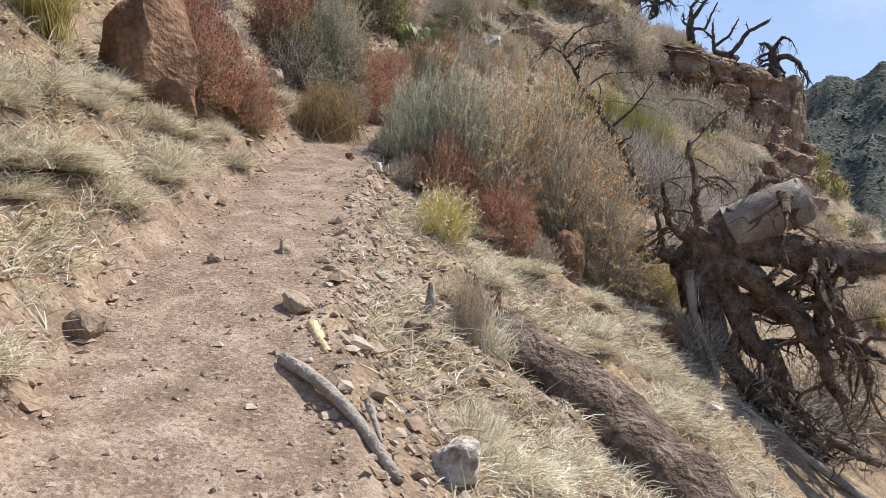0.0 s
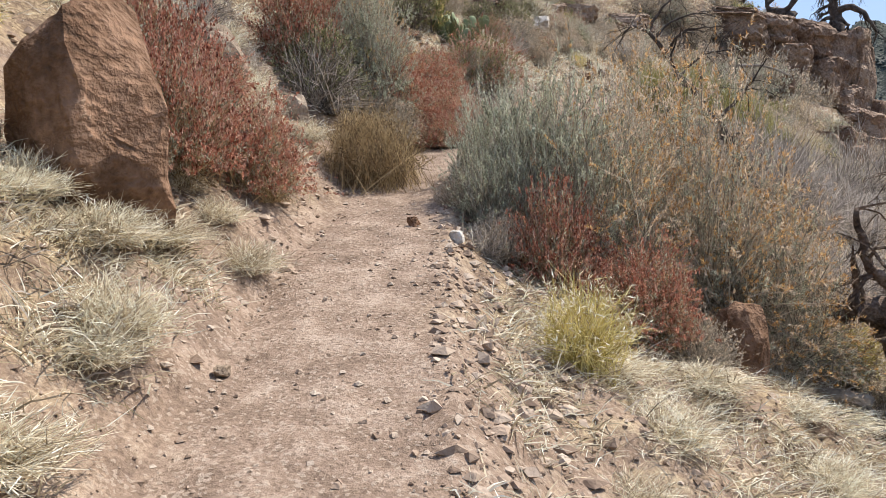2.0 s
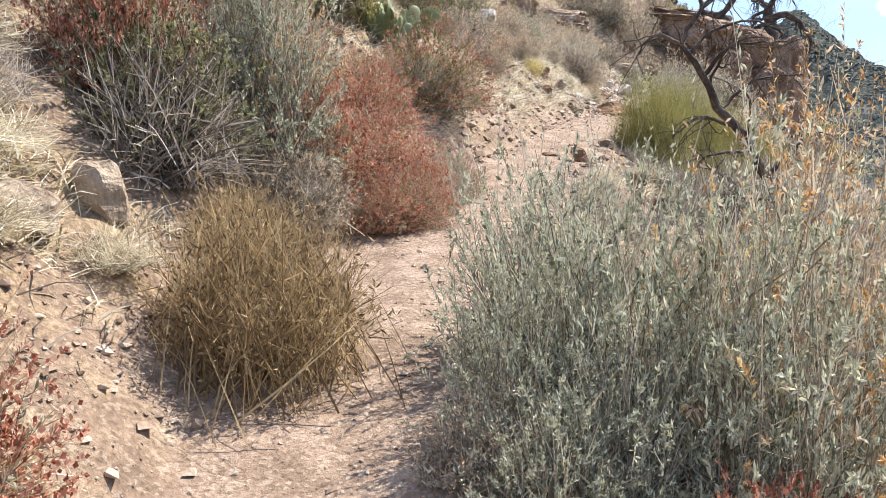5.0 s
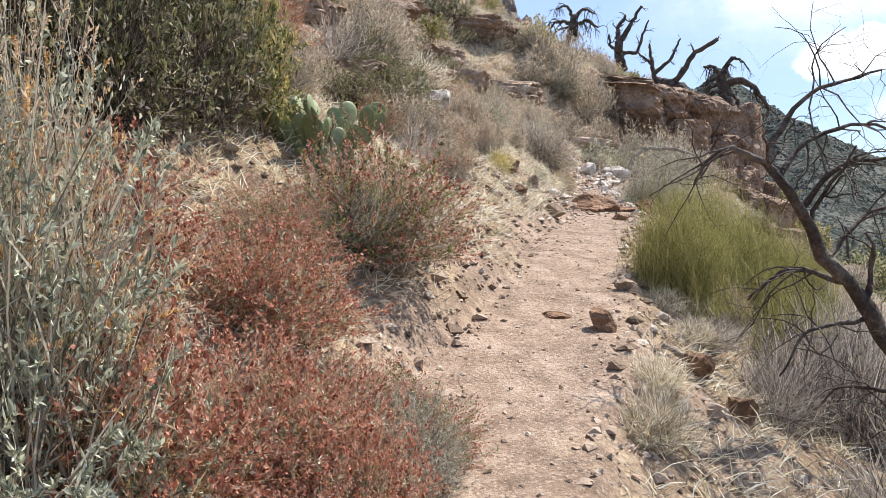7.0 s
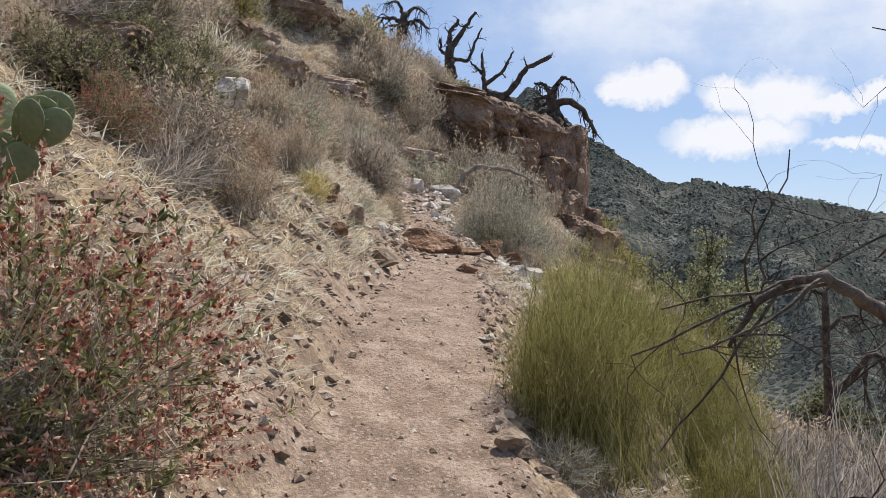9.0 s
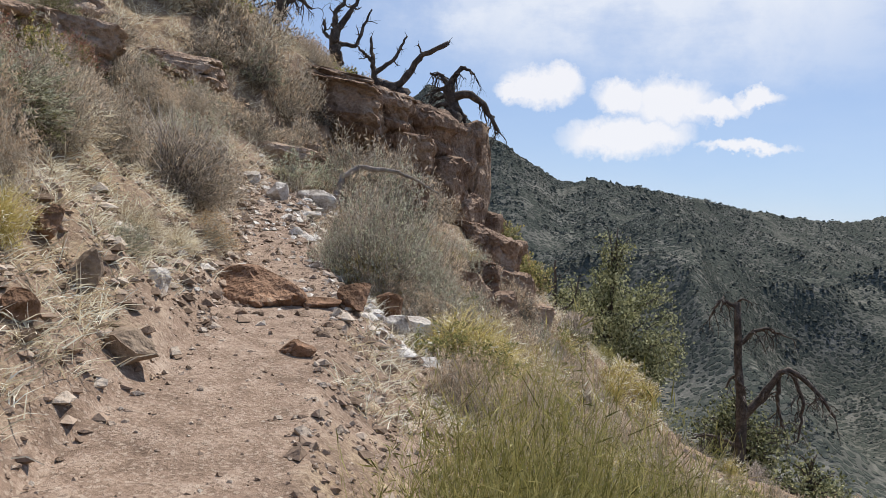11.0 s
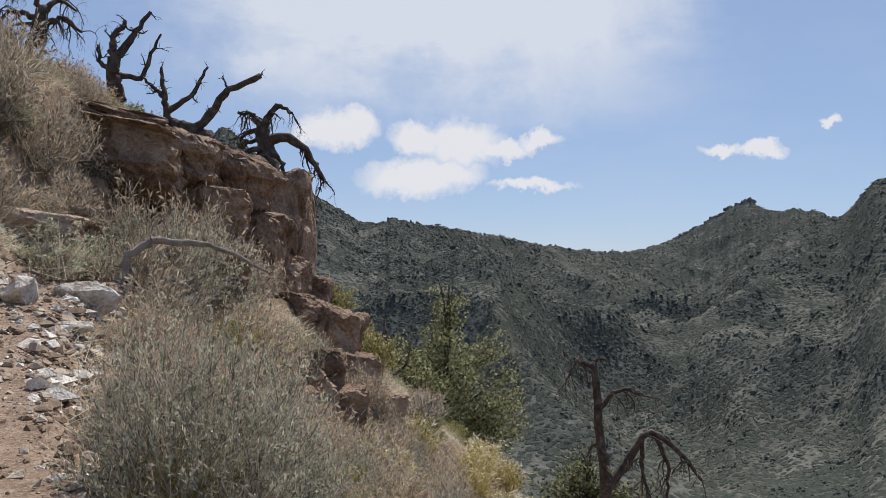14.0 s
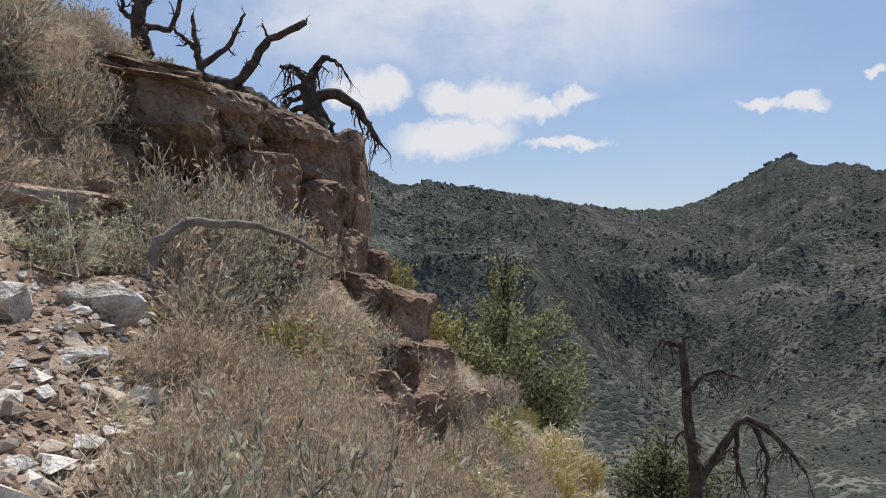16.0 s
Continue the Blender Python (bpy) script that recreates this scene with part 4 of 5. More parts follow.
for n in range(46):
    y = hill.uniform(31, 50)
    x = hill.uniform(9, 24)
    kind = hill.choice(["bunch_grass", "bunch_grass", "olive_shrub", "ephedra", "twig_tangle", "tan_grass", "grey_shrub"])
    r = hill.uniform(0.6, 1.2)
    plant(kind, x, y, r, r * hill.uniform(0.8, 1.1))
for n in range(40):
    y = hill.uniform(8.5, 20)
    x = float(curve_x(y)) + 2.6 + hill.uniform(0.3, 8)
    plant(hill.choice(["tan_grass", "twig_tangle", "grey_shrub", "straw_clump", "bunch_grass"]), x, y, hill.uniform(0.4, 0.8), hill.uniform(0.35, 0.8))
for n in range(40):
    y = hill.uniform(-1, 9)
    x = float(curve_x(y)) - 1.2 - hill.uniform(0.2, 4)
    plant(hill.choice(["straw_clump", "straw_clump", "straw_clump", "bunch_grass"]), x, y, hill.uniform(0.25, 0.5), hill.uniform(0.12, 0.3))
for n in range(36):
    y = hill.uniform(1, 9)
    x = float(curve_x(y)) + 1.0 + hill.uniform(0.2, 3.2)
    plant("straw_clump", x, y, hill.uniform(0.25, 0.5), hill.uniform(0.10, 0.24))
for n in range(50):
    y = hill.uniform(9, 18)
    x = float(curve_x(y)) - 1.6 - hill.uniform(1.2, 7)
    plant(hill.choice(["buckwheat", "grey_shrub", "straw_clump", "tan_grass", "pink_buckwheat"]), x, y, hill.uniform(0.35, 0.7), hill.uniform(0.35, 0.8))


# ---- dry grass and gravel, too many to count ----
def scatter_grass(name, count, ylo, yhi, ulo, uhi, blades, length, mat, seed, label, lie=0.5, patch=0.7, bare=-0.35):
    rng = np.random.default_rng(seed)
    y = rng.uniform(ylo, yhi, count)
    u = rng.uniform(ulo, uhi, count)
    x = curve_x(y) + u
    keep = (layered(x * patch, y * patch, 2, 60) > bare - 0.2 * rng.random(count)) & (np.abs(u) > trail_half(y) + 0.1 + 0.25 * rng.random(count))
    x, y = x[keep], y[keep]
    n = len(x) * blades
    cx, cy = np.repeat(x, blades), np.repeat(y, blades)
    bx, by = cx + rng.normal(0, 0.05, n), cy + rng.normal(0, 0.05, n)
    base = np.stack([bx, by, ground_z(bx, by) - 0.01], -1)
    way = rng.normal(size=(n, 3)) * np.array([1, 1, 0.3]) + np.array([0.35, -0.15, 0.75 * (1 - lie) + 0.15])
    way[:, 2] = np.abs(way[:, 2])
    long = length * rng.uniform(0.4, 1.3, (n, 1))
    tip = base + unit(way) * long
    tip[:, 2] = np.maximum(tip[:, 2], ground_z(tip[:, 0], tip[:, 1]) + 0.01)
    mid = 0.5 * (base + tip) + np.array([0, 0, 0.2]) * long
    p, q, _ = ribbons(base, mid, tip, rng.uniform(0.005, 0.011, n), rng, 2 if ylo < 20 else 1)
    tagged(new(name, raw_mesh(name, p, q, mat)), label, "grass", kind="stuff")


scatter_grass("dry_grass", 3600, -1.5, 9.5, -4.5, -0.4, 26, 0.14, STRAW, 1, "bleached dry grass on the bank above the path", 0.7, 1.7, 0.0)
scatter_grass("dry_grass", 3300, -1.5, 11, 0.4, 4.5, 26, 0.14, STRAW, 2, "bleached dry grass on the slope below the path", 0.8, 1.7, -0.1)
scatter_grass("fallen_twigs", 1500, -1.5, 11, -3.8, 4.2, 3, 0.2, DEAD_TWIG, 8, "dark dead twigs lying in the dry grass", 0.9)
scatter_grass("dry_grass", 2600, 9.5, 26, -4.5, -0.5, 20, 0.16, STRAW, 3, "straw-coloured dry grass beside the path", 0.6)
scatter_grass("dry_grass", 2200, 11, 26, 0.4, 5.5, 20, 0.18, STRAW, 4, "straw-coloured dry grass below the path", 0.5)
scatter_grass("dry_grass", 9000, 24, 46, -11, 8, 12, 0.34, STRAW, 6, "straw-coloured grass over the hillside", 0.4)


def scatter_stones(name, count, ylo, yhi, spread, lo, hi, mat, seed, label, centre=0.0):
    rng = np.random.default_rng(seed)
    y = rng.uniform(ylo, yhi, count)
    u = centre + rng.normal(0, spread, count)
    keep = rng.random(count) < np.where(np.abs(u) < trail_half(y) * 0.8, 0.35, 1.0)
    y, u = y[keep], u[keep]
    x = curve_x(y) + u
    n = len(x)
    base = np.array([[1, 0, 0], [-0.2, 0.9, 0.1], [-0.9, -0.1, 0], [0.1, -1, 0], [0.35, 0.3, 0.75], [-0.4, -0.2, 0.65], [0.3, -0.45, 0.6], [0, 0, -0.5]], float)
    tris = np.array([[0, 1, 4], [1, 2, 5], [1, 5, 4], [2, 3, 5], [3, 6, 5], [3, 0, 6], [0, 4, 6], [4, 5, 6], [1, 0, 7], [2, 1, 7], [3, 2, 7], [0, 3, 7]])
    size = lo * (hi / lo) ** (rng.random((n, 1, 1)) ** 2.6)
    size = np.where((np.abs(u) < trail_half(y) * 0.9)[:, None, None], np.minimum(size * 0.7, np.where(y > 20.5, 0.07, 0.022)[:, None, None]), size)
    jit = base[None] * (1 + 0.3 * rng.normal(size=(n, 8, 3))) * size * np.array([1, 1, 0.75])
    a = rng.uniform(0, 6.28, n)[:, None]
    pts = np.stack([jit[..., 0] * np.cos(a) - jit[..., 1] * np.sin(a), jit[..., 0] * np.sin(a) + jit[..., 1] * np.cos(a), jit[..., 2]], -1)
    pts = pts + np.stack([x, y, ground_z(x, y)], -1)[:, None]
    tagged(new(name, raw_mesh(name, pts, (tris[None] + 8 * np.arange(n)[:, None, None]).reshape(-1, 3), mat)), label, "gravel", kind="stuff")


scatter_stones("gravel", 11000, -1, 12, 0.8, 0.005, 0.028, GRAVEL, 21, "brown gravel strewn over the footpath")
scatter_stones("gravel", 9500, 12, 31, 0.9, 0.006, 0.04, GRAVEL, 22, "brown gravel strewn over the footpath")
scatter_stones("gravel", 3600, 0, 12, 0.36, 0.01, 0.06, GRAVEL, 23, "loose stones along the outer path edge", 0.7)
scatter_stones("gravel", 2200, 12, 31, 0.5, 0.012, 0.06, GRAVEL, 24, "loose stones along the outer path edge", 0.8)
scatter_stones("gravel", 2600, 13, 25, 0.6, 0.008, 0.05, GRAVEL, 26, "small stones strewn over the bank", -1.5)
scatter_stones("gravel", 2600, 0, 9, 0.55, 0.008, 0.04, GRAVEL, 27, "small clods and stones below the path", 1.3)
scatter_stones("gravel", 1600, 0, 9, 0.5, 0.008, 0.04, GRAVEL, 28, "small clods and stones on the bank", -1.2)
scatter_stones("gravel", 5200, 20.5, 33, 0.75, 0.015, 0.1, RUBBLE, 29, "brown broken stones strewn on the path")
scatter_stones("gravel", 700, 21, 33, 0.8, 0.02, 0.10, WHITE_ROCK, 25, "pale broken stones strewn on the path", 0.5)
scatter_stones("gravel", 1500, 12.5, 22, 0.5, 0.015, 0.085, RUBBLE, 33, "broken brown stones at the foot of the bank", -1.15)
scatter_stones("gravel", 600, 12.5, 20, 0.4, 0.015, 0.08, RUBBLE, 34, "broken brown stones along the outer path edge", 0.75)
scatter_stones("gravel", 900, 26, 31.5, 0.5, 0.03, 0.13, RUBBLE, 37, "broken brown rubble on the rocky path")
scatter_stones("gravel", 260, 26, 31.5, 0.6, 0.04, 0.16, WHITE_ROCK, 38, "pale rubble on the rocky path", 0.3)
scatter_stones("gravel", 420, 21.5, 24.5, 0.35, 0.03, 0.13, WHITE_ROCK, 35, "pale rubble piled at the outer path edge", 1.35)
scatter_stones("gravel", 700, 0.5, 9, 0.8, 0.015, 0.075, RUBBLE, 36, "broken brown stones in the dry grass", 2.2)


# ---- single stones and rocks ----
STONES = {}


def stone(name, x, y, size, mat, label, category="rock", sink=0.25, turn=None, tilt=0.0, z=None, detail=3, group=""):
    """A rock of the given half sizes, bedded in the ground."""
    key = len(STONES)
    STONES[key] = True
    me = rock_mesh(name, size, mat, 40 + key, detail=detail)
    ob = new(name, me)
    ob.matrix_world = pose(x, y, (sit(x, y, 0) if z is None else z) + size[2] * (1 - 2 * sink), tilt, 0, key * 67 % 360 if turn is None else turn)
    return tagged(ob, label, category, group)


stone("boulder", -3.72, 5.68, (0.43, 0.36, 0.78), RED_ROCK, "tall reddish-brown boulder beside the path", "boulder", 0.27, 20)
stone("boulder", 0.05, 10.2, (0.55, 0.4, 0.3), RED_ROCK, "brown boulder half buried in the slope", "boulder", 0.3, 10)
stone("boulder", 0.5, 10.7, (0.45, 0.4, 0.35), RED_ROCK, "brown boulder half buried in the slope", "boulder", 0.3, 60)
stone("rock", -0.5, 8.2, (0.2, 0.16, 0.34), RED_ROCK, "upright rust-brown rock on the slope", tilt=12)
stone("rock", 0.55, 8.6, (0.16, 0.13, 0.2), RED_ROCK, "small brown rock on the slope")
stone("rock", 0.2, 8.9, (0.25, 0.14, 0.08), TAN_ROCK, "flat tan rock on the slope")
stone("rock_slab", 0.72, 7.2, (0.3, 0.13, 0.05), WHITE_ROCK, "pale flat slab of rock on dry grass", tilt=-25, turn=-40)
stone("rock", -0.52, 2.75, (0.11, 0.09, 0.10), WHITE_ROCK, "whitish angular rock in dry grass", sink=0.25)
stone("stone", -2.15, 2.88, (0.10, 0.08, 0.085), TAN_ROCK, "rounded tan stone at the edge of the path", "stone", 0.3)
stone("stone", -2.21, 4.06, (0.055, 0.04, 0.04), TAN_ROCK, "small pinkish stone lying on the path", "stone", 0.28)
stone("stone", -1.95, 4.45, (0.08, 0.06, 0.05), TAN_ROCK, "brown stone lying at the edge of the path", "stone", 0.32)
stone("stone", -2.37, 7.45, (0.06, 0.05, 0.05), WHITE_ROCK, "small white stone beside the path", "stone", 0.3)
stone("stone", -2.72, 7.65, (0.07, 0.05, 0.045), RED_ROCK, "dark brown stone lying on the path", "stone", 0.15)
stone("stone", -1.45, 3.5, (0.10, 0.07, 0.06), TAN_ROCK, "tan stone at the edge of the path", "stone", 0.32)
stone("stone", -1.05, 4.1, (0.09, 0.07, 0.06), TAN_ROCK, "tan stone in dry grass", "stone", 0.3)
stone("stone", -2.85, 5.3, (0.05, 0.04, 0.035), TAN_ROCK, "small tan stone at the foot of the bank", "stone", 0.15)
stone("rock", -4.25, 9.15, (0.13, 0.12, 0.14), TAN_ROCK, "pale rock in the bank among shrubs", sink=0.3)
stone("rock", -4.75, 8.5, (0.3, 0.22, 0.25), TAN_ROCK, "pale tan rock in the bank", sink=0.3)
stone("rock", -5.0, 8.95, (0.25, 0.22, 0.3), TAN_ROCK, "pale tan rock in the bank", sink=0.3)
stone("rock", -4.35, 8.75, (0.14, 0.12, 0.12), TAN_ROCK, "pale tan rock in the bank", sink=0.3)
# middle
stone("rock", -2.08, 14.35, (0.13, 0.10, 0.10), RED_ROCK, "dark angular rock at the outer edge of the path")
stone("rock", -2.4, 14.6, (0.12, 0.08, 0.03), RED_ROCK, "flat brown rock forming a step in the path", sink=0.35)
stone("rock", -1.75, 15.4, (0.10, 0.07, 0.06), TAN_ROCK, "tan rock at the outer edge of the path")
stone("rock", -3.6, 20.4, (0.3, 0.22, 0.22), WHITE_ROCK, "whitish rock on the bank", sink=0.42)
stone("rock", -3.4, 21.1, (0.25, 0.2, 0.22), WHITE_ROCK, "whitish rock on the bank", sink=0.3)
stone("rock", -1.35, 13.75, (0.16, 0.11, 0.1), RED_ROCK, "dark angular rock below the path edge")
stone("rock", -1.55, 13.95, (0.12, 0.1, 0.09), RED_ROCK, "dark angular rock below the path edge")
stone("rock", -2.03, 19.35, (0.17, 0.13, 0.11), TAN_ROCK, "round two-toned rock beside the path", sink=0.15)
stone("rock", -2.3, 19.75, (0.12, 0.1, 0.14), TAN_ROCK, "angular tan rock on the bank", sink=0.2)
stone("rock", -2.55, 20.0, (0.13, 0.09, 0.11), RED_ROCK, "dark angular rock on the bank", sink=0.2)
stone("rock", -2.5, 19.0, (0.1, 0.08, 0.08), RED_ROCK, "dark angular rock on the bank", sink=0.2)
stone("rock", -1.95, 20.6, (0.1, 0.09, 0.1), WHITE_ROCK, "pale rock on the bank", sink=0.2)
stone("stone", -1.09, 20.0, (0.13, 0.07, 0.06), RED_ROCK, "dark brown stone lying on the path", "stone", 0.2)
stone("rock", -0.4, 21.75, (0.19, 0.15, 0.16), RED_ROCK, "reddish-brown pointed rock on the path edge", sink=0.15)
stone("rock", 0.2, 23.1, (0.2, 0.14, 0.17), RED_ROCK, "reddish-brown rock on the path edge", sink=0.15)
stone("rock_slab", -1.35, 22.1, (0.74, 0.3, 0.24), RED_ROCK, "long low brown bedrock slab across the path", sink=0.46, turn=-58, detail=4)
stone("rock", -0.75, 21.6, (0.22, 0.1, 0.06), RED_ROCK, "flat brown rock on the path", sink=0.3, turn=-15)
for k, (x, y, a, b, c) in enumerate(((0.45, 22.6, .17, .13, .13), (0.7, 22.4, .2, .15, .12), (0.95, 22.9, .24, .18, .2), (0.6, 21.9, .17, .12, .1), (1.2, 22.5, .2, .16, .16),
                                     (0.35, 22.1, .12, .1, .08), (0.85, 21.8, .14, .12, .1), (1.1, 23.4, .22, .18, .16), (0.15, 22.4, .1, .08, .07), (0.5, 23.3, .14, .1, .1))):
    stone("rock", x, y, (a * 1.45, b * 1.4, c * 1.5), WHITE_ROCK, "whitish broken rock piled at the path edge", sink=0.2, group="pale rocks at the path edge")
for k, (x, y, a, b, c) in enumerate(((-0.4, 29.6, .3, .2, .2), (0.4, 30.2, .4, .25, .25), (-0.8, 30.2, .25, .2, .14), (0.9, 29.5, .25, .2, .12), (0.1, 28.9, .2, .15, .1), (1.3, 30.3, .3, .2, .2), (2.2, 29.9, .35, .3, .3), (2.7, 29.0, .4, .3, .35))):
    stone("rock", x, y, (a, b, c), WHITE_ROCK, "whitish rock beside the path", sink=0.25, group="pale rocks at the path bend")

scatter_stones("bank_stones", 1900, -1.0, 9.5, 0.8, 0.008, 0.06, GRAVEL, 31, "small stones on the bank above the path", -1.9)
scatter_stones("bank_stones", 1700, -1.0, 11, 0.8, 0.01, 0.075, GRAVEL, 32, "small stones in the grass below the path", 1.7)

# outcrops of the spur: bedded, angular blocks with flat tops
def block_mesh(name, size, mat, seed, beds=5.0, cuts=6):
    """A square-edged block of layered rock, split along its beds and worn at the corners."""
    rng = np.random.default_rng(seed)
    bm = bmesh.new()
    bmesh.ops.create_cube(bm, size=2)
    bmesh.ops.subdivide_edges(bm, edges=bm.edges[:], cuts=15, use_grid_fill=True)
    v = np.array([x.co for x in bm.verts])
    v = v / (np.sum(np.abs(v) ** 11, axis=1) ** (1 / 11))[:, None]
    for _ in range(cuts):
        d = unit(rng.normal(size=3) * np.array([1, 1, 0.45]))
        over = np.maximum(v @ d - rng.uniform(0.85, 1.15), 0)
        v = v - over[:, None] * d
    for k, (f, amp) in enumerate(((1.1, 0.16), (2.8, 0.08), (7.0, 0.05))):
        v = v + amp * np.array([noise.noise_vector(Vector(p * f + seed * 2.3 + k * 7)) for p in v])
    # beds stand out or fall back, with a dark joint between them
    level = v[:, 2] * beds * 0.5 + 0.5 * value_noise(v[:, 0] * 1.3 + seed, v[:, 1] * 1.3, seed)
    bed = np.floor(level)
    out = lattice(bed.astype(np.int64), np.zeros(len(v), np.int64), seed) * 0.2 - 0.1
    joint = np.where(np.abs(level - bed - 0.5) > 0.4, -0.07, 0.0)
    crack = np.where(np.abs(np.sin(v[:, 0] * 2.1 + 1.2 * v[:, 1] + seed + 0.6 * v[:, 2])) < 0.09, -0.09, 0.0)
    v[:, :2] *= (1 + out + joint + crack)[:, None]
    v[:, 2] += crack
    for x, co in zip(bm.verts, v * np.asarray(size)):
        x.co = co
    me = bpy.data.meshes.new(name)
    bm.to_mesh(me)
    bm.free()
    me.materials.append(mat)
    return me


LEDGE = (  # x, y, z of the middle, half sizes, turn, tilt to the side
    (1.85, 38.0, 7.75, 1.35, 1.2, 0.95, -18, 11), (1.8, 37.9, 8.62, 1.3, 1.2, 0.2, -18, 12), (0.95, 38.9, 8.95, 0.75, 0.9, 0.25, -25, 8), (3.55, 39.0, 7.85, 0.75, 1.0, 0.8, -25, 14), (3.75, 39.2, 8.5, 0.75, 0.9, 0.16, -30, 16),
    (5.1, 40.1, 7.35, 1.0, 1.0, 1.1, -35, 14), (6.1, 40.9, 6.6, 0.9, 1.0, 1.5, -35, 10), (7.15, 42.0, 5.9, 0.8, 1.1, 2.3, -35, 4), (5.3, 39.8, 5.7, 1.0, 0.9, 1.2, -30, 6), (3.9, 38.6, 6.6, 1.0, 0.8, 0.8, -20, 8), (6.3, 40.4, 4.6, 0.9, 0.8, 1.1, -40, 0),
    (7.9, 42.4, 3.6, 0.8, 0.9, 1.6, -35, 6), (9.1, 43.0, 2.9, 0.8, 0.9, 1.2, -45, 12), (8.6, 42.7, 4.15, 0.6, 0.7, 0.4, -30, 16), (8.6, 41.6, 1.9, 0.65, 0.6, 0.9, -20, 10), (7.2, 40.6, 3.0, 0.9, 0.8, 1.0, -50, 0))
for k, (x, y, z, a, b, c, turn, tilt) in enumerate(LEDGE):
    ob = new("ledge_block", block_mesh("ledge_block", (a, b, c), LEDGE_ROCK, 300 + k))
    ob.matrix_world = pose(x, y, z, 0, tilt, turn)
    tagged(ob, "brown layered rock of the ledge with a pale flat top", "rock outcrop", "ledge rocks")
for k, (x, y, a, b, c, turn, tilt) in enumerate(((1.2, 36.7, 0.36, 0.3, 0.3, 10, 0), (2.9, 37.6, 0.4, 0.3, 0.28, -20, 8), (0.2, 34.9, 1.0, 0.4, 0.28, -25, 12), (-2.6, 33.4, 1.3, 0.5, 0.4, -30, 14),
                                                 (-0.3, 33.0, 0.9, 0.4, 0.26, -25, 14), (-4.6, 18.8, 0.55, 0.35, 0.28, -30, 16), (-3.6, 20.9, 0.42, 0.28, 0.24, -40, 14), (-5.6, 20.2, 0.7, 0.4, 0.3, -20, 14), (-4.2, 22.4, 0.6, 0.35, 0.3, -30, 16), (-3.9, 28.0, 0.9, 0.5, 0.45, 0, 12), (-4.6, 31.0, 1.2, 0.6, 0.5, -15, 14), (-2.9, 31.2, 0.8, 0.4, 0.3, -30, 10), (-4.1, 24.5, 0.6, 0.4, 0.35, -10, 14), (-4.9, 26.3, 0.9, 0.4, 0.4, -20, 12), (-3.6, 36.2, 1.4, 0.6, 0.5, -20, 10), (-6.5, 33.5, 1.5, 0.7, 0.6, -20, 12))):
    ob = new("ledge_block", block_mesh("ledge_block", (a, b, c), LEDGE_ROCK, 340 + k, 3.0))
    ob.matrix_world = pose(x, y, sit(x, y) - c * 0.1, 0, tilt * 0.6, turn)
    tagged(ob, "pale-topped rock slab bedded in the shrubby hillside", "rock", "hillside slabs")
for k, (x, y, z, a, b, c) in enumerate(((3.9, 32.4, 3.7, 0.5, 0.45, 0.4), (4.6, 33.6, 3.4, 0.6, 0.5, 0.5), (5.3, 35.0, 3.2, 0.7, 0.6, 0.6), (2.9, 34.6, 6.0, 0.8, 0.6, 0.45), (5.9, 36.4, 2.8, 0.7, 0.6, 0.7), (5.6, 34.4, 2.7, 0.7, 0.6, 0.45))):
    ob = new("ledge_block", block_mesh("ledge_block", (a, b, c), LEDGE_ROCK, 360 + k, 3.0))
    ob.matrix_world = pose(x, y, min(z, sit(x, y) + 0.3 * c), 0, 8, k * 37)
    tagged(ob, "brown rock jutting from the slope below the path", "rock", "slope rocks")
for k, (x, y, z, a, b, c) in enumerate(((7.0, 38.0, 3.5, 0.8, 0.7, 0.9), (7.15, 37.2, 2.6, 0.75, 0.7, 0.8), (7.4, 36.5, 1.9, 0.7, 0.6, 0.7), (6.5, 38.5, 4.3, 0.6, 0.6, 0.45), (6.3, 36.6, 2.9, 0.5, 0.5, 0.35), (8.0, 37.4, 1.4, 0.6, 0.6, 0.6), (5.2, 34.0, 3.4, 0.5, 0.4, 0.3))):
    ob = new("ledge_block", block_mesh("ledge_block", (a, b, c), LEDGE_ROCK, 400 + k, 3.0))
    ob.matrix_world = pose(x, y, min(z, sit(x, y) + 0.4 * c), 0, 12, -35 + 20 * k)
    tagged(ob, "pale-topped brown rock jutting from the drop below the path", "rock", "slope rocks")
for x, y, r, h, kind in ((6.2, 35.2, 0.7, 1.0, "tan_grass"), (6.8, 35.6, 0.8, 1.1, "tan_grass"), (5.6, 35.4, 0.7, 1.1, "grey_shrub"), (7.4, 35.4, 0.8, 0.9, "tan_grass"), (8.2, 36.0, 0.8, 0.9, "olive_shrub"), (8.8, 36.8, 0.8, 1.0, "bunch_grass"),
                         (8.4, 39.3, 0.7, 1.2, "olive_shrub"), (9.4, 40.3, 0.8, 1.3, "olive_shrub"), (6.6, 34.2, 0.8, 0.9, "tan_grass"), (7.6, 34.6, 0.9, 0.9, "grey_shrub"), (5.8, 33.2, 0.8, 0.9, "tan_grass"), (9.6, 38.0, 0.9, 1.0, "dark_shrub")):
    plant(kind, x, y, r, h)
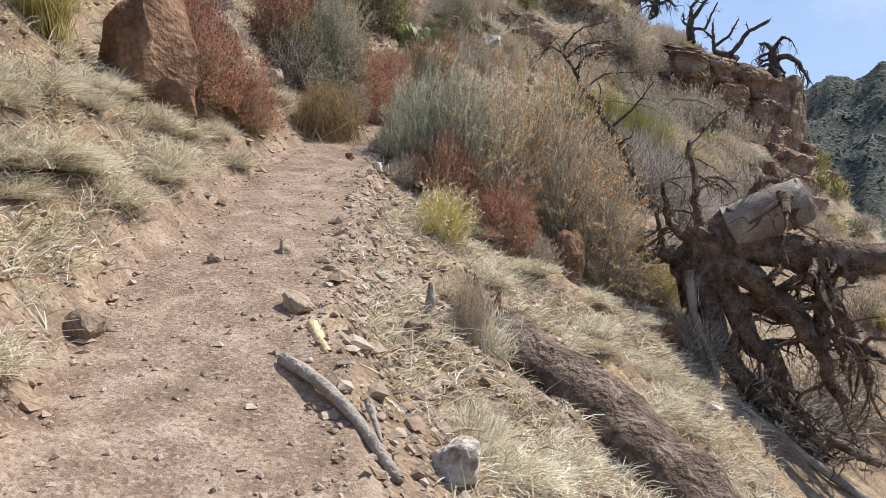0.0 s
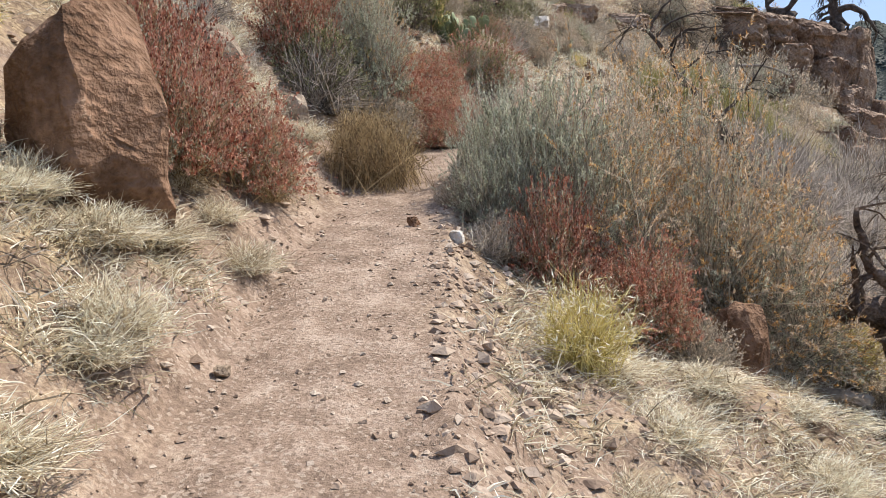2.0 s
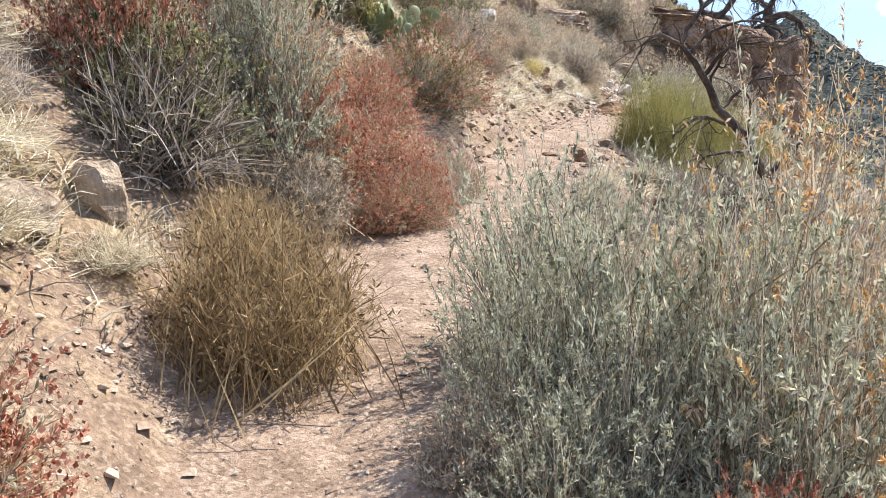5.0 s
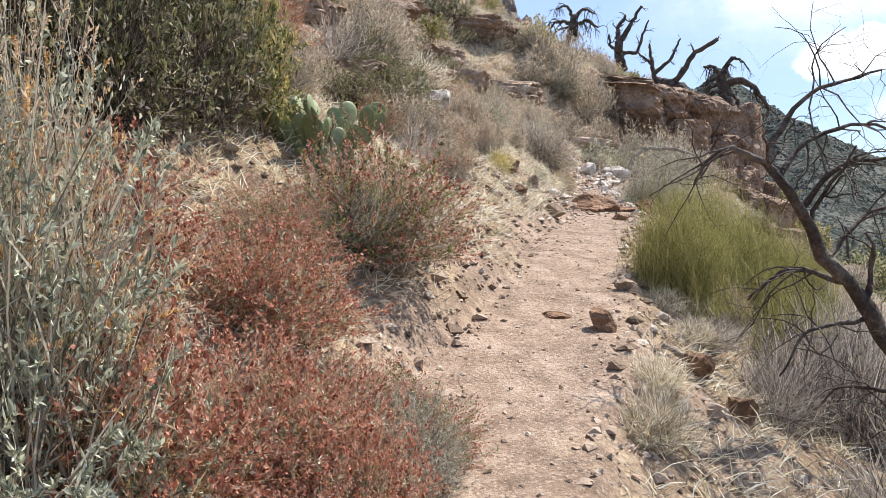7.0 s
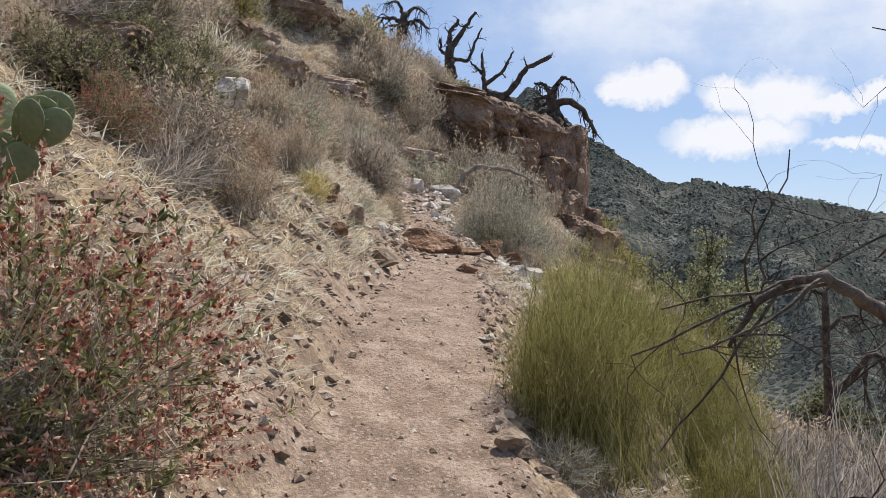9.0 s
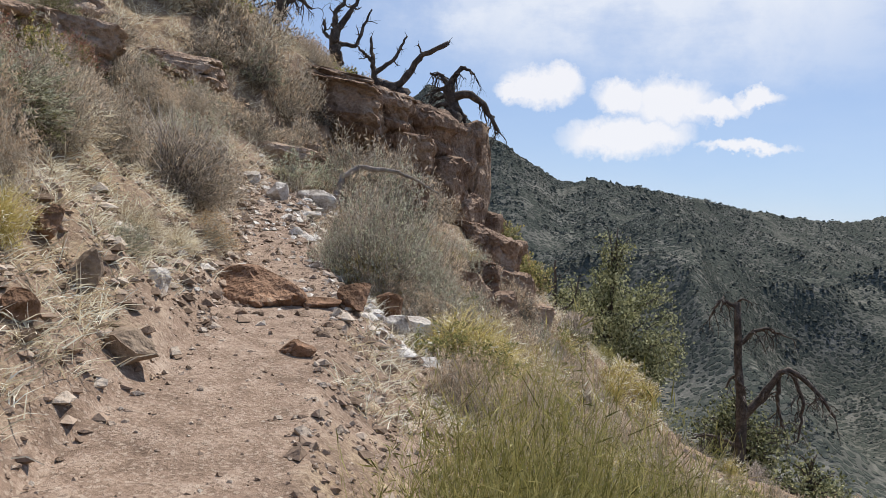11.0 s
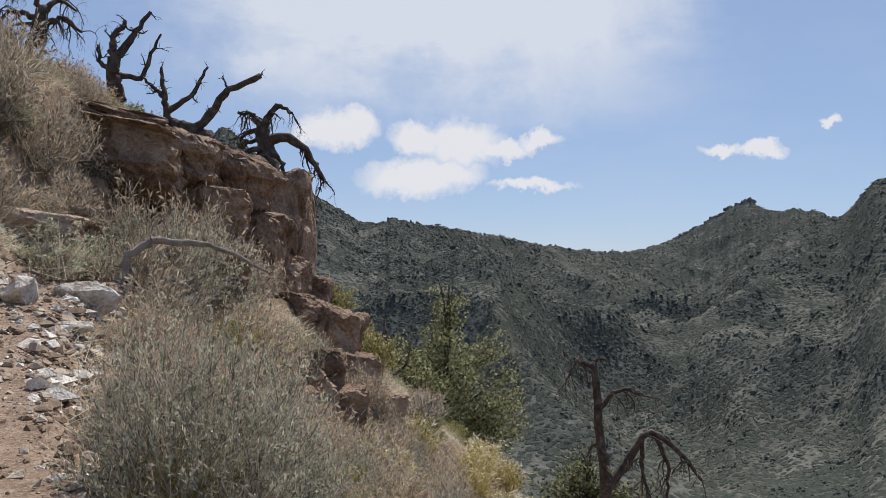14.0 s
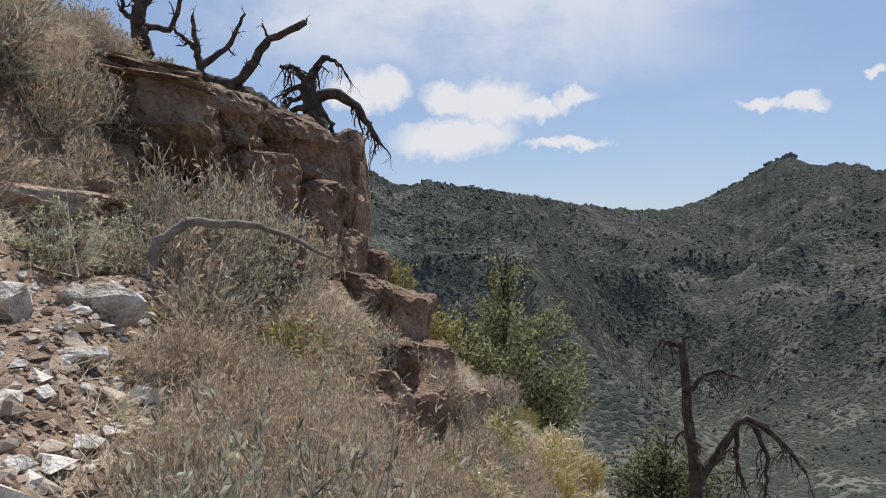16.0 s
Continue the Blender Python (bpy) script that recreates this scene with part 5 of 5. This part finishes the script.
# crag high above the hillside
for k, (x, y, z, a, b, c) in enumerate(((-8.5, 64, 13.0, 4.6, 3.0, 11.0), (-4.2, 62.5, 11.5, 2.6, 2.4, 9.6), (-1.9, 62, 9.0, 1.7, 2.0, 8.4), (-14.5, 66, 14.0, 4.5, 3.0, 12.0), (-5.8, 60.5, 8.0, 2.4, 1.6, 7.4))):
    ob = new("crag_block", block_mesh("crag_block", (a, b, c), CRAG_ROCK, 380 + k, 9.0, 9))
    ob.matrix_world = pose(x, y, z, 0, 3, -12 + 9 * k)
    tagged(ob, "grey-brown rock face high above the hillside", "crag", "hillside crag")


# ---- dead trees ----
def grow(out, start, way, length, radius, depth, rng, droop, wiggle, fork=3):
    """One wandering branch and its children, added to out by depth."""
    steps = 6
    p = [np.asarray(start, float)]
    d = unit(np.asarray(way, float))
    for k in range(steps):
        d = unit(d + wiggle * rng.normal(size=3) + np.array([0, 0, -droop]))
        p.append(p[-1] + d * length / steps)
    r = radius * np.linspace(1, 0.35, steps + 1)
    out.setdefault(depth, []).append(tube(p, r, 5 if depth else 4))
    if depth > 0:
        for k in range(fork):
            i = rng.integers(2, steps + 1)
            side = unit(unit(p[i] - p[i - 1]) * 0.6 + 0.8 * rng.normal(size=3))
            grow(out, p[i], side, length * rng.uniform(0.4, 0.7), r[i] * 0.6, depth - 1, rng, droop, wiggle, fork)


def dead_tree(name, x, y, z, bearing, step, limbs, label, mat, seed, droop=0.1, depth=2, fork=4, twig=0.28, category="dead tree"):
    """limbs: lines of (across, up, toward) in steps, first and last radius; the first is the trunk."""
    rng = np.random.default_rng(seed)
    ob = thing(name, pose(x, y, z, 0, 0, -bearing), label, category, "dead trees")
    twigs = {}
    for k, (line, r0, r1) in enumerate(limbs):
        p = resample(np.array([(a * step, c * step, b * step) for a, b, c in line]), 14)
        p[1:-1] += rng.normal(0, 0.25 * min(r0, 0.1), (12, 3))
        part("trunk" if k == 0 else "limb", raw_mesh("limb", *tube(p, np.linspace(r0, r1, 14), 8, 0.10, rng), mat, True), ob)
        for j in range(fork if k else max(fork // 2, 1)):
            i = rng.integers(4, 14)
            side = unit(unit(p[i] - p[i - 1]) * 0.5 + 0.9 * rng.normal(size=3))
            grow(twigs, p[i], side, twig * rng.uniform(0.6, 1.3) * (4 if depth > 1 else 2.5), np.interp(i, [0, 13], [r0, r1]) * 0.45, depth, rng, droop, 0.28)
    pieces = [piece for some in twigs.values() for piece in some]
    if pieces:
        tagged(part("twig_mass", raw_mesh("twig_mass", *joined(pieces), mat), ob), kind="stuff")
    return ob


S = 0.0195
dead_tree("dead_tree", 6.45, 41.4, 8.3, 17, S, (
    (((0, 0, 0), (-4, 30, 2), (-10, 62, 0)), 0.30, 0.20), (((-3, 40, 0), (20, 46, -4), (48, 34, -6), (66, 8, -6), (82, -16, -4)), 0.16, 0.06),
    (((-10, 60, 0), (-26, 78, 4), (-44, 82, 6)), 0.12, 0.04), (((-10, 60, 0), (2, 80, -3), (14, 92, -4), (34, 82, -6)), 0.12, 0.04), (((-4, 30, 0), (20, 10, 8), (28, -24, 8)), 0.10, 0.04),
    (((-6, 45, 0), (-24, 40, 6), (-38, 30, 8)), 0.08, 0.03)), "dark burnt dead tree with drooping crooked limbs", DEAD_WOOD, 3, 0.34, 2, 8, 0.17)
dead_tree("dead_tree", 3.62, 40.9, 8.95, 15, S, (
    (((50, -8, 0), (28, 4, 0), (0, 14, 0)), 0.26, 0.18), (((0, 14, 0), (30, 10, -4), (52, 28, -6), (72, 60, -6), (118, 86, -8)), 0.15, 0.07),
    (((0, 12, 0), (-8, 48, 0), (-12, 90, 2)), 0.11, 0.04), (((-4, 30, 0), (24, 52, 4), (48, 96, 6)), 0.09, 0.03), (((-8, 50, 0), (-26, 66, 2), (-34, 74, 0)), 0.07, 0.03)),
    "fallen burnt trunk with upcurved bare limbs", DEAD_WOOD, 4, 0.0, 1, 4, 0.12)
dead_tree("dead_tree", 2.55, 42.6, 10.1, 12, S, (
    (((0, 0, 0), (-4, 30, 0), (-4, 58, 0)), 0.24, 0.16), (((-4, 50, 0), (-6, 80, 2), (10, 112, 2)), 0.13, 0.05), (((-2, 52, 0), (20, 90, 4), (44, 128, 4)), 0.13, 0.05),
    (((0, 34, 0), (30, 30, 4), (42, 60, 4), (58, 98, 6)), 0.09, 0.03), (((-4, 40, 0), (-22, 50, 4), (-26, 74, 4)), 0.08, 0.03)), "bare burnt dead tree with rising limbs", DEAD_WOOD, 6, -0.05, 1, 4, 0.16)
dead_tree("dead_tree", 0.6, 43.8, 11.5, 8, S, (
    (((0, 0, 0), (4, 30, 0), (10, 60, 0)), 0.24, 0.12), (((4, 30, 0), (34, 48, 4), (60, 30, 4)), 0.10, 0.04), (((6, 40, 0), (-26, 50, 4), (-44, 34, 4)), 0.10, 0.04),
    (((8, 50, 0), (30, 72, 4), (54, 60, 4)), 0.09, 0.03), (((8, 55, 0), (-10, 80, -4), (-30, 76, 0)), 0.08, 0.03)), "dark dead tree with dense drooping twigs", DEAD_WOOD, 8, 0.3, 2, 8, 0.2)
# snag on the slope below
dead_tree("dead_tree", 17.0, 39.4, -5.2, 40, 0.0205, (
    (((0, -60, 0), (14, 150, 0), (4, 250, 0), (-4, 372, 0)), 0.25, 0.11), (((10, 165, 0), (50, 215, 6), (80, 260, 6), (120, 240, 4), (160, 190, 0)), 0.16, 0.05),
    (((70, 250, 6), (70, 200, 10), (82, 160, 10)), 0.09, 0.04), (((-2, 360, 0), (-30, 372, 0), (-50, 340, 0)), 0.09, 0.03), (((4, 300, 0), (40, 330, 0), (80, 318, 4)), 0.09, 0.03),
    (((90, 255, 6), (110, 200, 4), (104, 140, 2)), 0.08, 0.03), (((10, 120, 0), (-40, 130, 4), (-70, 120, 6)), 0.08, 0.03)), "tall dead snag with drooping side limbs on the slope", DEAD_WOOD, 9, 0.32, 2, 11, 0.2)
dead_tree("dead_tree", 15.5, 52.0, -2.5, 24, 0.025, (
    (((0, 0, 0), (4, 120, 0), (0, 230, 0)), 0.22, 0.05), (((2, 90, 0), (-30, 130, 6), (-44, 170, 6)), 0.07, 0.02), (((2, 120, 0), (40, 150, -4), (50, 200, -4)), 0.07, 0.02)), "thin dark dead tree on the slope below", DEAD_WOOD, 12, 0.0, 2, 5, 0.25)
# leaning burnt tree beside the middle of the path
dead_tree("dead_tree", 0.35, 13.9, sit(0.35, 13.9), 0, 0.0035, (
    (((0, 0, 0), (-130, 261, 0), (-300, 506, -40), (-450, 711, -90)), 0.085, 0.026), (((-450, 711, -90), (-430, 758, -80), (-370, 830, -70), (-250, 865, -60)), 0.022, 0.006),
    (((-450, 711, -90), (-510, 740, -80), (-545, 715, -60), (-560, 680, -50)), 0.022, 0.006), (((-390, 632, -60), (-310, 711, -80), (-190, 715, -90)), 0.022, 0.006), (((-430, 683, -80), (-370, 750, -50), (-260, 778, -30), (-180, 754, -20)), 0.02, 0.005),
    (((-300, 506, -40), (-380, 529, 0), (-450, 474, 20)), 0.02, 0.006), (((-200, 371, 0), (-80, 506, 20), (-20, 600, 20)), 0.026, 0.008), (((-330, 553, -40), (-230, 632, 0), (-110, 644, 20)), 0.018, 0.005),
    (((-250, 442, -20), (-360, 427, -40), (-420, 348, -50)), 0.018, 0.005), (((-150, 300, 0), (-280, 316, 20), (-340, 253, 40)), 0.018, 0.005)),
    "leaning burnt bare tree with thin arching twigs", DEAD_WOOD, 14, 0.06, 2, 10, 0.13)
dead_tree("fallen_branch", 1.0, 32.0, 5.0, 12, 0.016, (
    (((0, 0, 0), (10, 34, 0), (30, 50, 0)), 0.07, 0.06), (((30, 50, 0), (80, 46, 4), (140, 20, 6)), 0.06, 0.02)), "bent dead branch arching out of the shrubs", GREY_WOOD, 15, 0.1, 1, 1, 0.1, "branch")


# ---- uprooted tree and fallen wood below the first stretch ----
def root_mass():
    ob = dead_tree("uprooted_tree", 0.85, 9.25, 0.98, 7, 0.0066, (
        (((20, 30, 0), (60, 66, 0), (150, 112, -6)), 0.25, 0.24), (((40, 30, 0), (150, 22, 4), (290, 24, 8), (430, 0, 20)), 0.22, 0.13), (((30, 10, 0), (110, -40, -20), (180, -110, -30), (230, -200, -40)), 0.16, 0.06),
        (((20, -10, 0), (60, -80, 0), (130, -170, 10), (190, -270, 20)), 0.16, 0.07), (((0, -40, -10), (60, -160, -20), (150, -240, -20), (290, -290, -20)), 0.13, 0.05),
        (((-20, 0, 0), (-90, 4, 10), (-160, 24, 30)), 0.13, 0.05), (((0, 40, 0), (-20, 110, 0), (-34, 200, 6)), 0.07, 0.02), (((30, 0, 30), (120, 20, 60), (220, -60, 90), (280, -180, 110)), 0.14, 0.06),
        (((170, 24, 4), (190, -40, 0), (176, -130, 0)), 0.10, 0.05), (((-10, 20, -10), (-60, 70, -10), (-70, 130, -10)), 0.06, 0.02), (((60, -60, 0), (180, -90, 10), (330, -150, 10)), 0.10, 0.04)),
        "uprooted burnt tree with thick gnarled roots on the slope", BARK, 31, 0.12, 2, 7, 0.17, "uprooted tree")
    crown = rock_mesh("root_crown", (0.42, 0.34, 0.5), BARK, 77, detail=4, rough=0.16)
    body = part("root_crown", crown, ob, "knotted dark root crown")
    body.matrix_local = pose(0.05, 0.0, -0.05, 0, 15, 0)
    leg = part("grey_root", raw_mesh("grey_root", *tube(resample([(-0.1, -0.3, -0.1), (0.0, -0.45, -0.6), (0.25, -0.5, -1.1), (0.3, -0.5, -1.4), (0.5, -0.5, -1.85)], 14), np.linspace(0.05, 0.03, 14), 8, 0.1, np.random.default_rng(9)), GREY_WOOD, True), ob, "bleached grey root")
    part("bare_log", raw_mesh("bare_log", *tube(resample([(0.3, 0.0, 0.36), (0.6, -0.03, 0.54), (0.98, -0.05, 0.735)], 10), np.linspace(0.275, 0.25, 10), 14, 0.03, np.random.default_rng(3)), GREY_WOOD, True), ob, "bleached bare log stub")
    cut = part("sawn_end", raw_mesh("sawn_end", *tube([(0.97, -0.05, 0.735), (1.0, -0.05, 0.75)], [0.252, 0.235], 16), GREY_WOOD), ob, "grey sawn log end")


root_mass()


def lying(name, a, b, r0, r1, mat, label, lift=0.5, bend=0.0, seed=1, category="branch", sides=9, knobs=0.08):
    """A branch or log lying on the ground from a to b."""
    rng = np.random.default_rng(seed)
    s = np.linspace(0, 1, 16)[:, None]
    xy = np.array(a) * (1 - s) + np.array(b) * s + bend * np.sin(np.pi * s) * np.array([[0.6, 0.8]])
    z = ground_z(xy[:, 0], xy[:, 1], False)
    z = np.polyval(np.polyfit(s[:, 0], z, 2), s[:, 0])
    r = np.linspace(r0, r1, 16)
    p = np.c_[xy, z + r * lift] - np.array([a[0], a[1], 0])
    p[:, 2] -= z[0]
    ob = new(name, raw_mesh(name, *tube(p, r, sides, knobs, rng), mat, True))
    ob.matrix_world = pose(a[0], a[1], float(z[0]))
    return tagged(ob, label, category)


log = lying("fallen_log", (-0.82, 5.1), (0.75, 4.1), 0.18, 0.24, BARK, "bark-covered burnt log half sunk in dry grass", 0.35, 0.0, 3, "log", 14, 0.10)
for k, (x, y, h, lean) in enumerate(((-0.05, 0.0, 0.36, -10), (0.03, -0.04, 0.26, 8), (-0.1, 0.06, 0.2, -20))):
    shard = part("splinter", raw_mesh("splinter", *tube([(0, 0, -0.05), (0.01, 0, h * 0.5), (0.0, 0.01, h)], [0.06, 0.045, 0.006], 6, 0.2, np.random.default_rng(k)), RED_ROCK), log, "reddish splintered wood")
    shard.matrix_local = pose(x, y, 0.05, lean, lean, k * 50)
lying("fallen_branch", (-1.27, 2.92), (-0.62, 2.35), 0.03, 0.02, GREY_WOOD, "broken grey stick lying at the path edge", 0.9, 0.02, 5)
lying("wood_scrap", (-1.30, 3.28), (-1.12, 3.02), 0.026, 0.02, PALE_WOOD, "short piece of pale yellow split wood", 0.9, 0.0, 6, "wood", 5, 0.15)
lying("wood_scrap", (-0.85, 2.72), (-0.74, 2.55), 0.02, 0.005, GREY_WOOD, "pointed grey wood splinter", 2.0, 0.0, 8, "wood", 5, 0.15)
lying("fallen_branch", (1.1, 8.6), (3.0, 8.9), 0.06, 0.045, GREY_WOOD, "bleached grey branch lying on the slope", 0.8, 0.05, 7)
lying("fallen_branch", (-1.7, 14.3), (-1.2, 14.5), 0.02, 0.015, GREY_WOOD, "short grey stick beside the path", 1.2, 0.0, 9)
lying("fallen_branch", (-1.6, 14.15), (-1.1, 14.3), 0.018, 0.012, GREY_WOOD, "short grey stick beside the path", 1.2, 0.0, 10)
stump = new("wood_stump", raw_mesh("wood_stump", *tube([(0, 0, -0.05), (0.01, 0, 0.1), (0.0, 0.02, 0.2)], [0.03, 0.028, 0.012], 7, 0.3, np.random.default_rng(4)), GREY_WOOD, True))
stump.matrix_world = pose(-1.1, 4.55, sit(-1.1, 4.55), 5, 8, 0)
tagged(stump, "small splintered grey stump in dry grass", "stump")


# ---- prickly pear ----
def prickly_pear(x, y):
    rng = np.random.default_rng(12)
    bm = bmesh.new()
    bmesh.ops.create_uvsphere(bm, u_segments=14, v_segments=10, radius=1)
    for v in bm.verts:
        w = 0.78 + 0.28 * v.co.z - 0.10 * v.co.z ** 2
        v.co = Vector((v.co.x * 0.085 * w, v.co.y * 0.018, (v.co.z + 1) * 0.105))
    me = bpy.data.meshes.new("pad")
    bm.to_mesh(me)
    bm.free()
    for p in me.polygons:
        p.use_smooth = True
    me.materials.append(CACTUS)
    ang = np.linspace(0, 2 * np.pi, 18)
    at = np.stack([0.078 * np.cos(ang), np.zeros(18), 0.11 + 0.1 * np.sin(ang)], -1)
    way = unit(at - np.array([0, 0, 0.1]) + rng.normal(0, 0.02, (18, 3)))
    spines = raw_mesh("spine_fringe", *diamonds(at, way, np.full(18, 0.025), rng, 0.3), SPINE)
    ob = thing("prickly_pear_cactus", pose(x, y, sit(x, y)), "prickly pear cactus with overlapping flat green pads", "cactus")
    tips = []
    for k in range(17):
        a = rng.uniform(0, 6.28)
        d = rng.uniform(0.02, 0.24)
        tips.append((Matrix.Translation((d * math.cos(a), d * math.sin(a) * 0.8, rng.uniform(-0.02, 0.03))) @ pose(0, 0, 0, rng.uniform(-20, 20), rng.uniform(-28, 28), rng.uniform(0, 180)), 0))
    made = 0
    while tips and made < 62:
        m, depth = tips.pop(0)
        s = rng.uniform(0.8, 1.2)
        pad = part("pad", me, ob)
        pad.matrix_local = m @ Matrix.Diagonal((s, s, s, 1))
        fringe = new("spine_fringe", spines)
        fringe.parent = pad
        tagged(fringe, kind="stuff")
        made += 1
        if depth < 4:
            for j in range(rng.integers(1, 3)):
                side = rng.uniform(-38, 38)
                tips.append((m @ Matrix.Translation((0.08 * s * math.sin(math.radians(side)), 0, s * (0.12 + 0.08 * math.cos(math.radians(side))))) @ pose(0, 0, 0, rng.uniform(-18, 18), side * 0.8, rng.uniform(-40, 40)), depth + 1))


prickly_pear(-4.12, 14.7)


# ---- live tree on the slope below ----
def oak(name, x, y, z, height, width, label, leaves, seed):
    rng = np.random.default_rng(seed)
    z = min(z, sit(x, y))
    ob = thing(name, pose(x, y, z), label, "tree", "live trees")
    trunk = resample([(0, 0, -0.5), (0.1, 0, height * 0.3), (0, 0.1, height * 0.6), (0.1, 0, height * 0.98)], 16)
    part("trunk", raw_mesh("trunk", *tube(trunk, np.linspace(0.24, 0.03, 16), 8, 0.06, rng), DEAD_WOOD, True), ob)
    centres, pieces = [], []
    for k in range(110):
        up = rng.uniform(-0.85, 1.0)
        a = rng.uniform(0, 6.28)
        spire = k % 9 == 0
        round_out = math.sqrt(max(0.05, 1 - up ** 4)) * rng.uniform(0.55, 1.05) * width * 0.5 * (1 + 0.18 * math.sin(3 * a + 5 * up))
        end = np.array([math.cos(a) * round_out, math.sin(a) * round_out, height * (0.41 + 0.35 * up)])
        if spire:
            end = np.array([rng.normal(0, 0.45), rng.normal(0, 0.45), height * rng.uniform(0.78, 1.0)])
        base = trunk[int(max(1, min(14, 15 * (end[2] / height - 0.12))))]
        mid = 0.5 * (base + end) + np.array([0, 0, 0.1 * round_out])
        pieces.append(tube(resample([base, mid, end], 6), np.linspace(0.06, 0.015, 6), 5))
        for j in range(2 if spire else 6):
            f = rng.uniform(0.45, 1.05)
            centres.append(base * (1 - f) + end * f + rng.normal(0, 0.25, 3))
    part("limb_work", raw_mesh("limb_work", *joined(pieces), DEAD_WOOD), ob)
    c = np.array(centres)
    own = rng.integers(0, len(c), leaves)
    at = c[own] + rng.normal(size=(leaves, 3)) * 0.27 * np.array([1, 1, 0.75])
    way = unit(rng.normal(size=(leaves, 3)) + np.array([0, 0, 0.4]))
    part("crown", raw_mesh("crown", *diamonds(at, way, rng.uniform(0.1, 0.23, leaves), rng, 0.6), OAK_LEAF), ob)
    return ob


oak("oak_tree", 18.6, 51.6, -4.0, 11.3, 8.2, "green scrub oak with a narrow top on the slope below", 30000, 2)
oak("oak_tree", 21.5, 45.0, -6.4, 4.6, 5.2, "low yellowish-green scrub oak below the snag", 7000, 3)
oak("oak_tree", 22.0, 41.0, -7.2, 3.4, 4.0, "low yellowish-green scrub oak below the snag", 5000, 5)


# pale crags along the highest part of the far crest
crag = random.Random(41)
for n in range(26):
    b = 47.0 + 4.9 * n / 25
    r = float(crest_r(b)) - 4
    size = crag.uniform(5, 9) + (2 if n > 20 else 0)
    x, y = EYE[0] + r * math.sin(math.radians(b)), EYE[1] + r * math.cos(math.radians(b))
    z = float(mountain_z(np.array(b), np.array(r)))
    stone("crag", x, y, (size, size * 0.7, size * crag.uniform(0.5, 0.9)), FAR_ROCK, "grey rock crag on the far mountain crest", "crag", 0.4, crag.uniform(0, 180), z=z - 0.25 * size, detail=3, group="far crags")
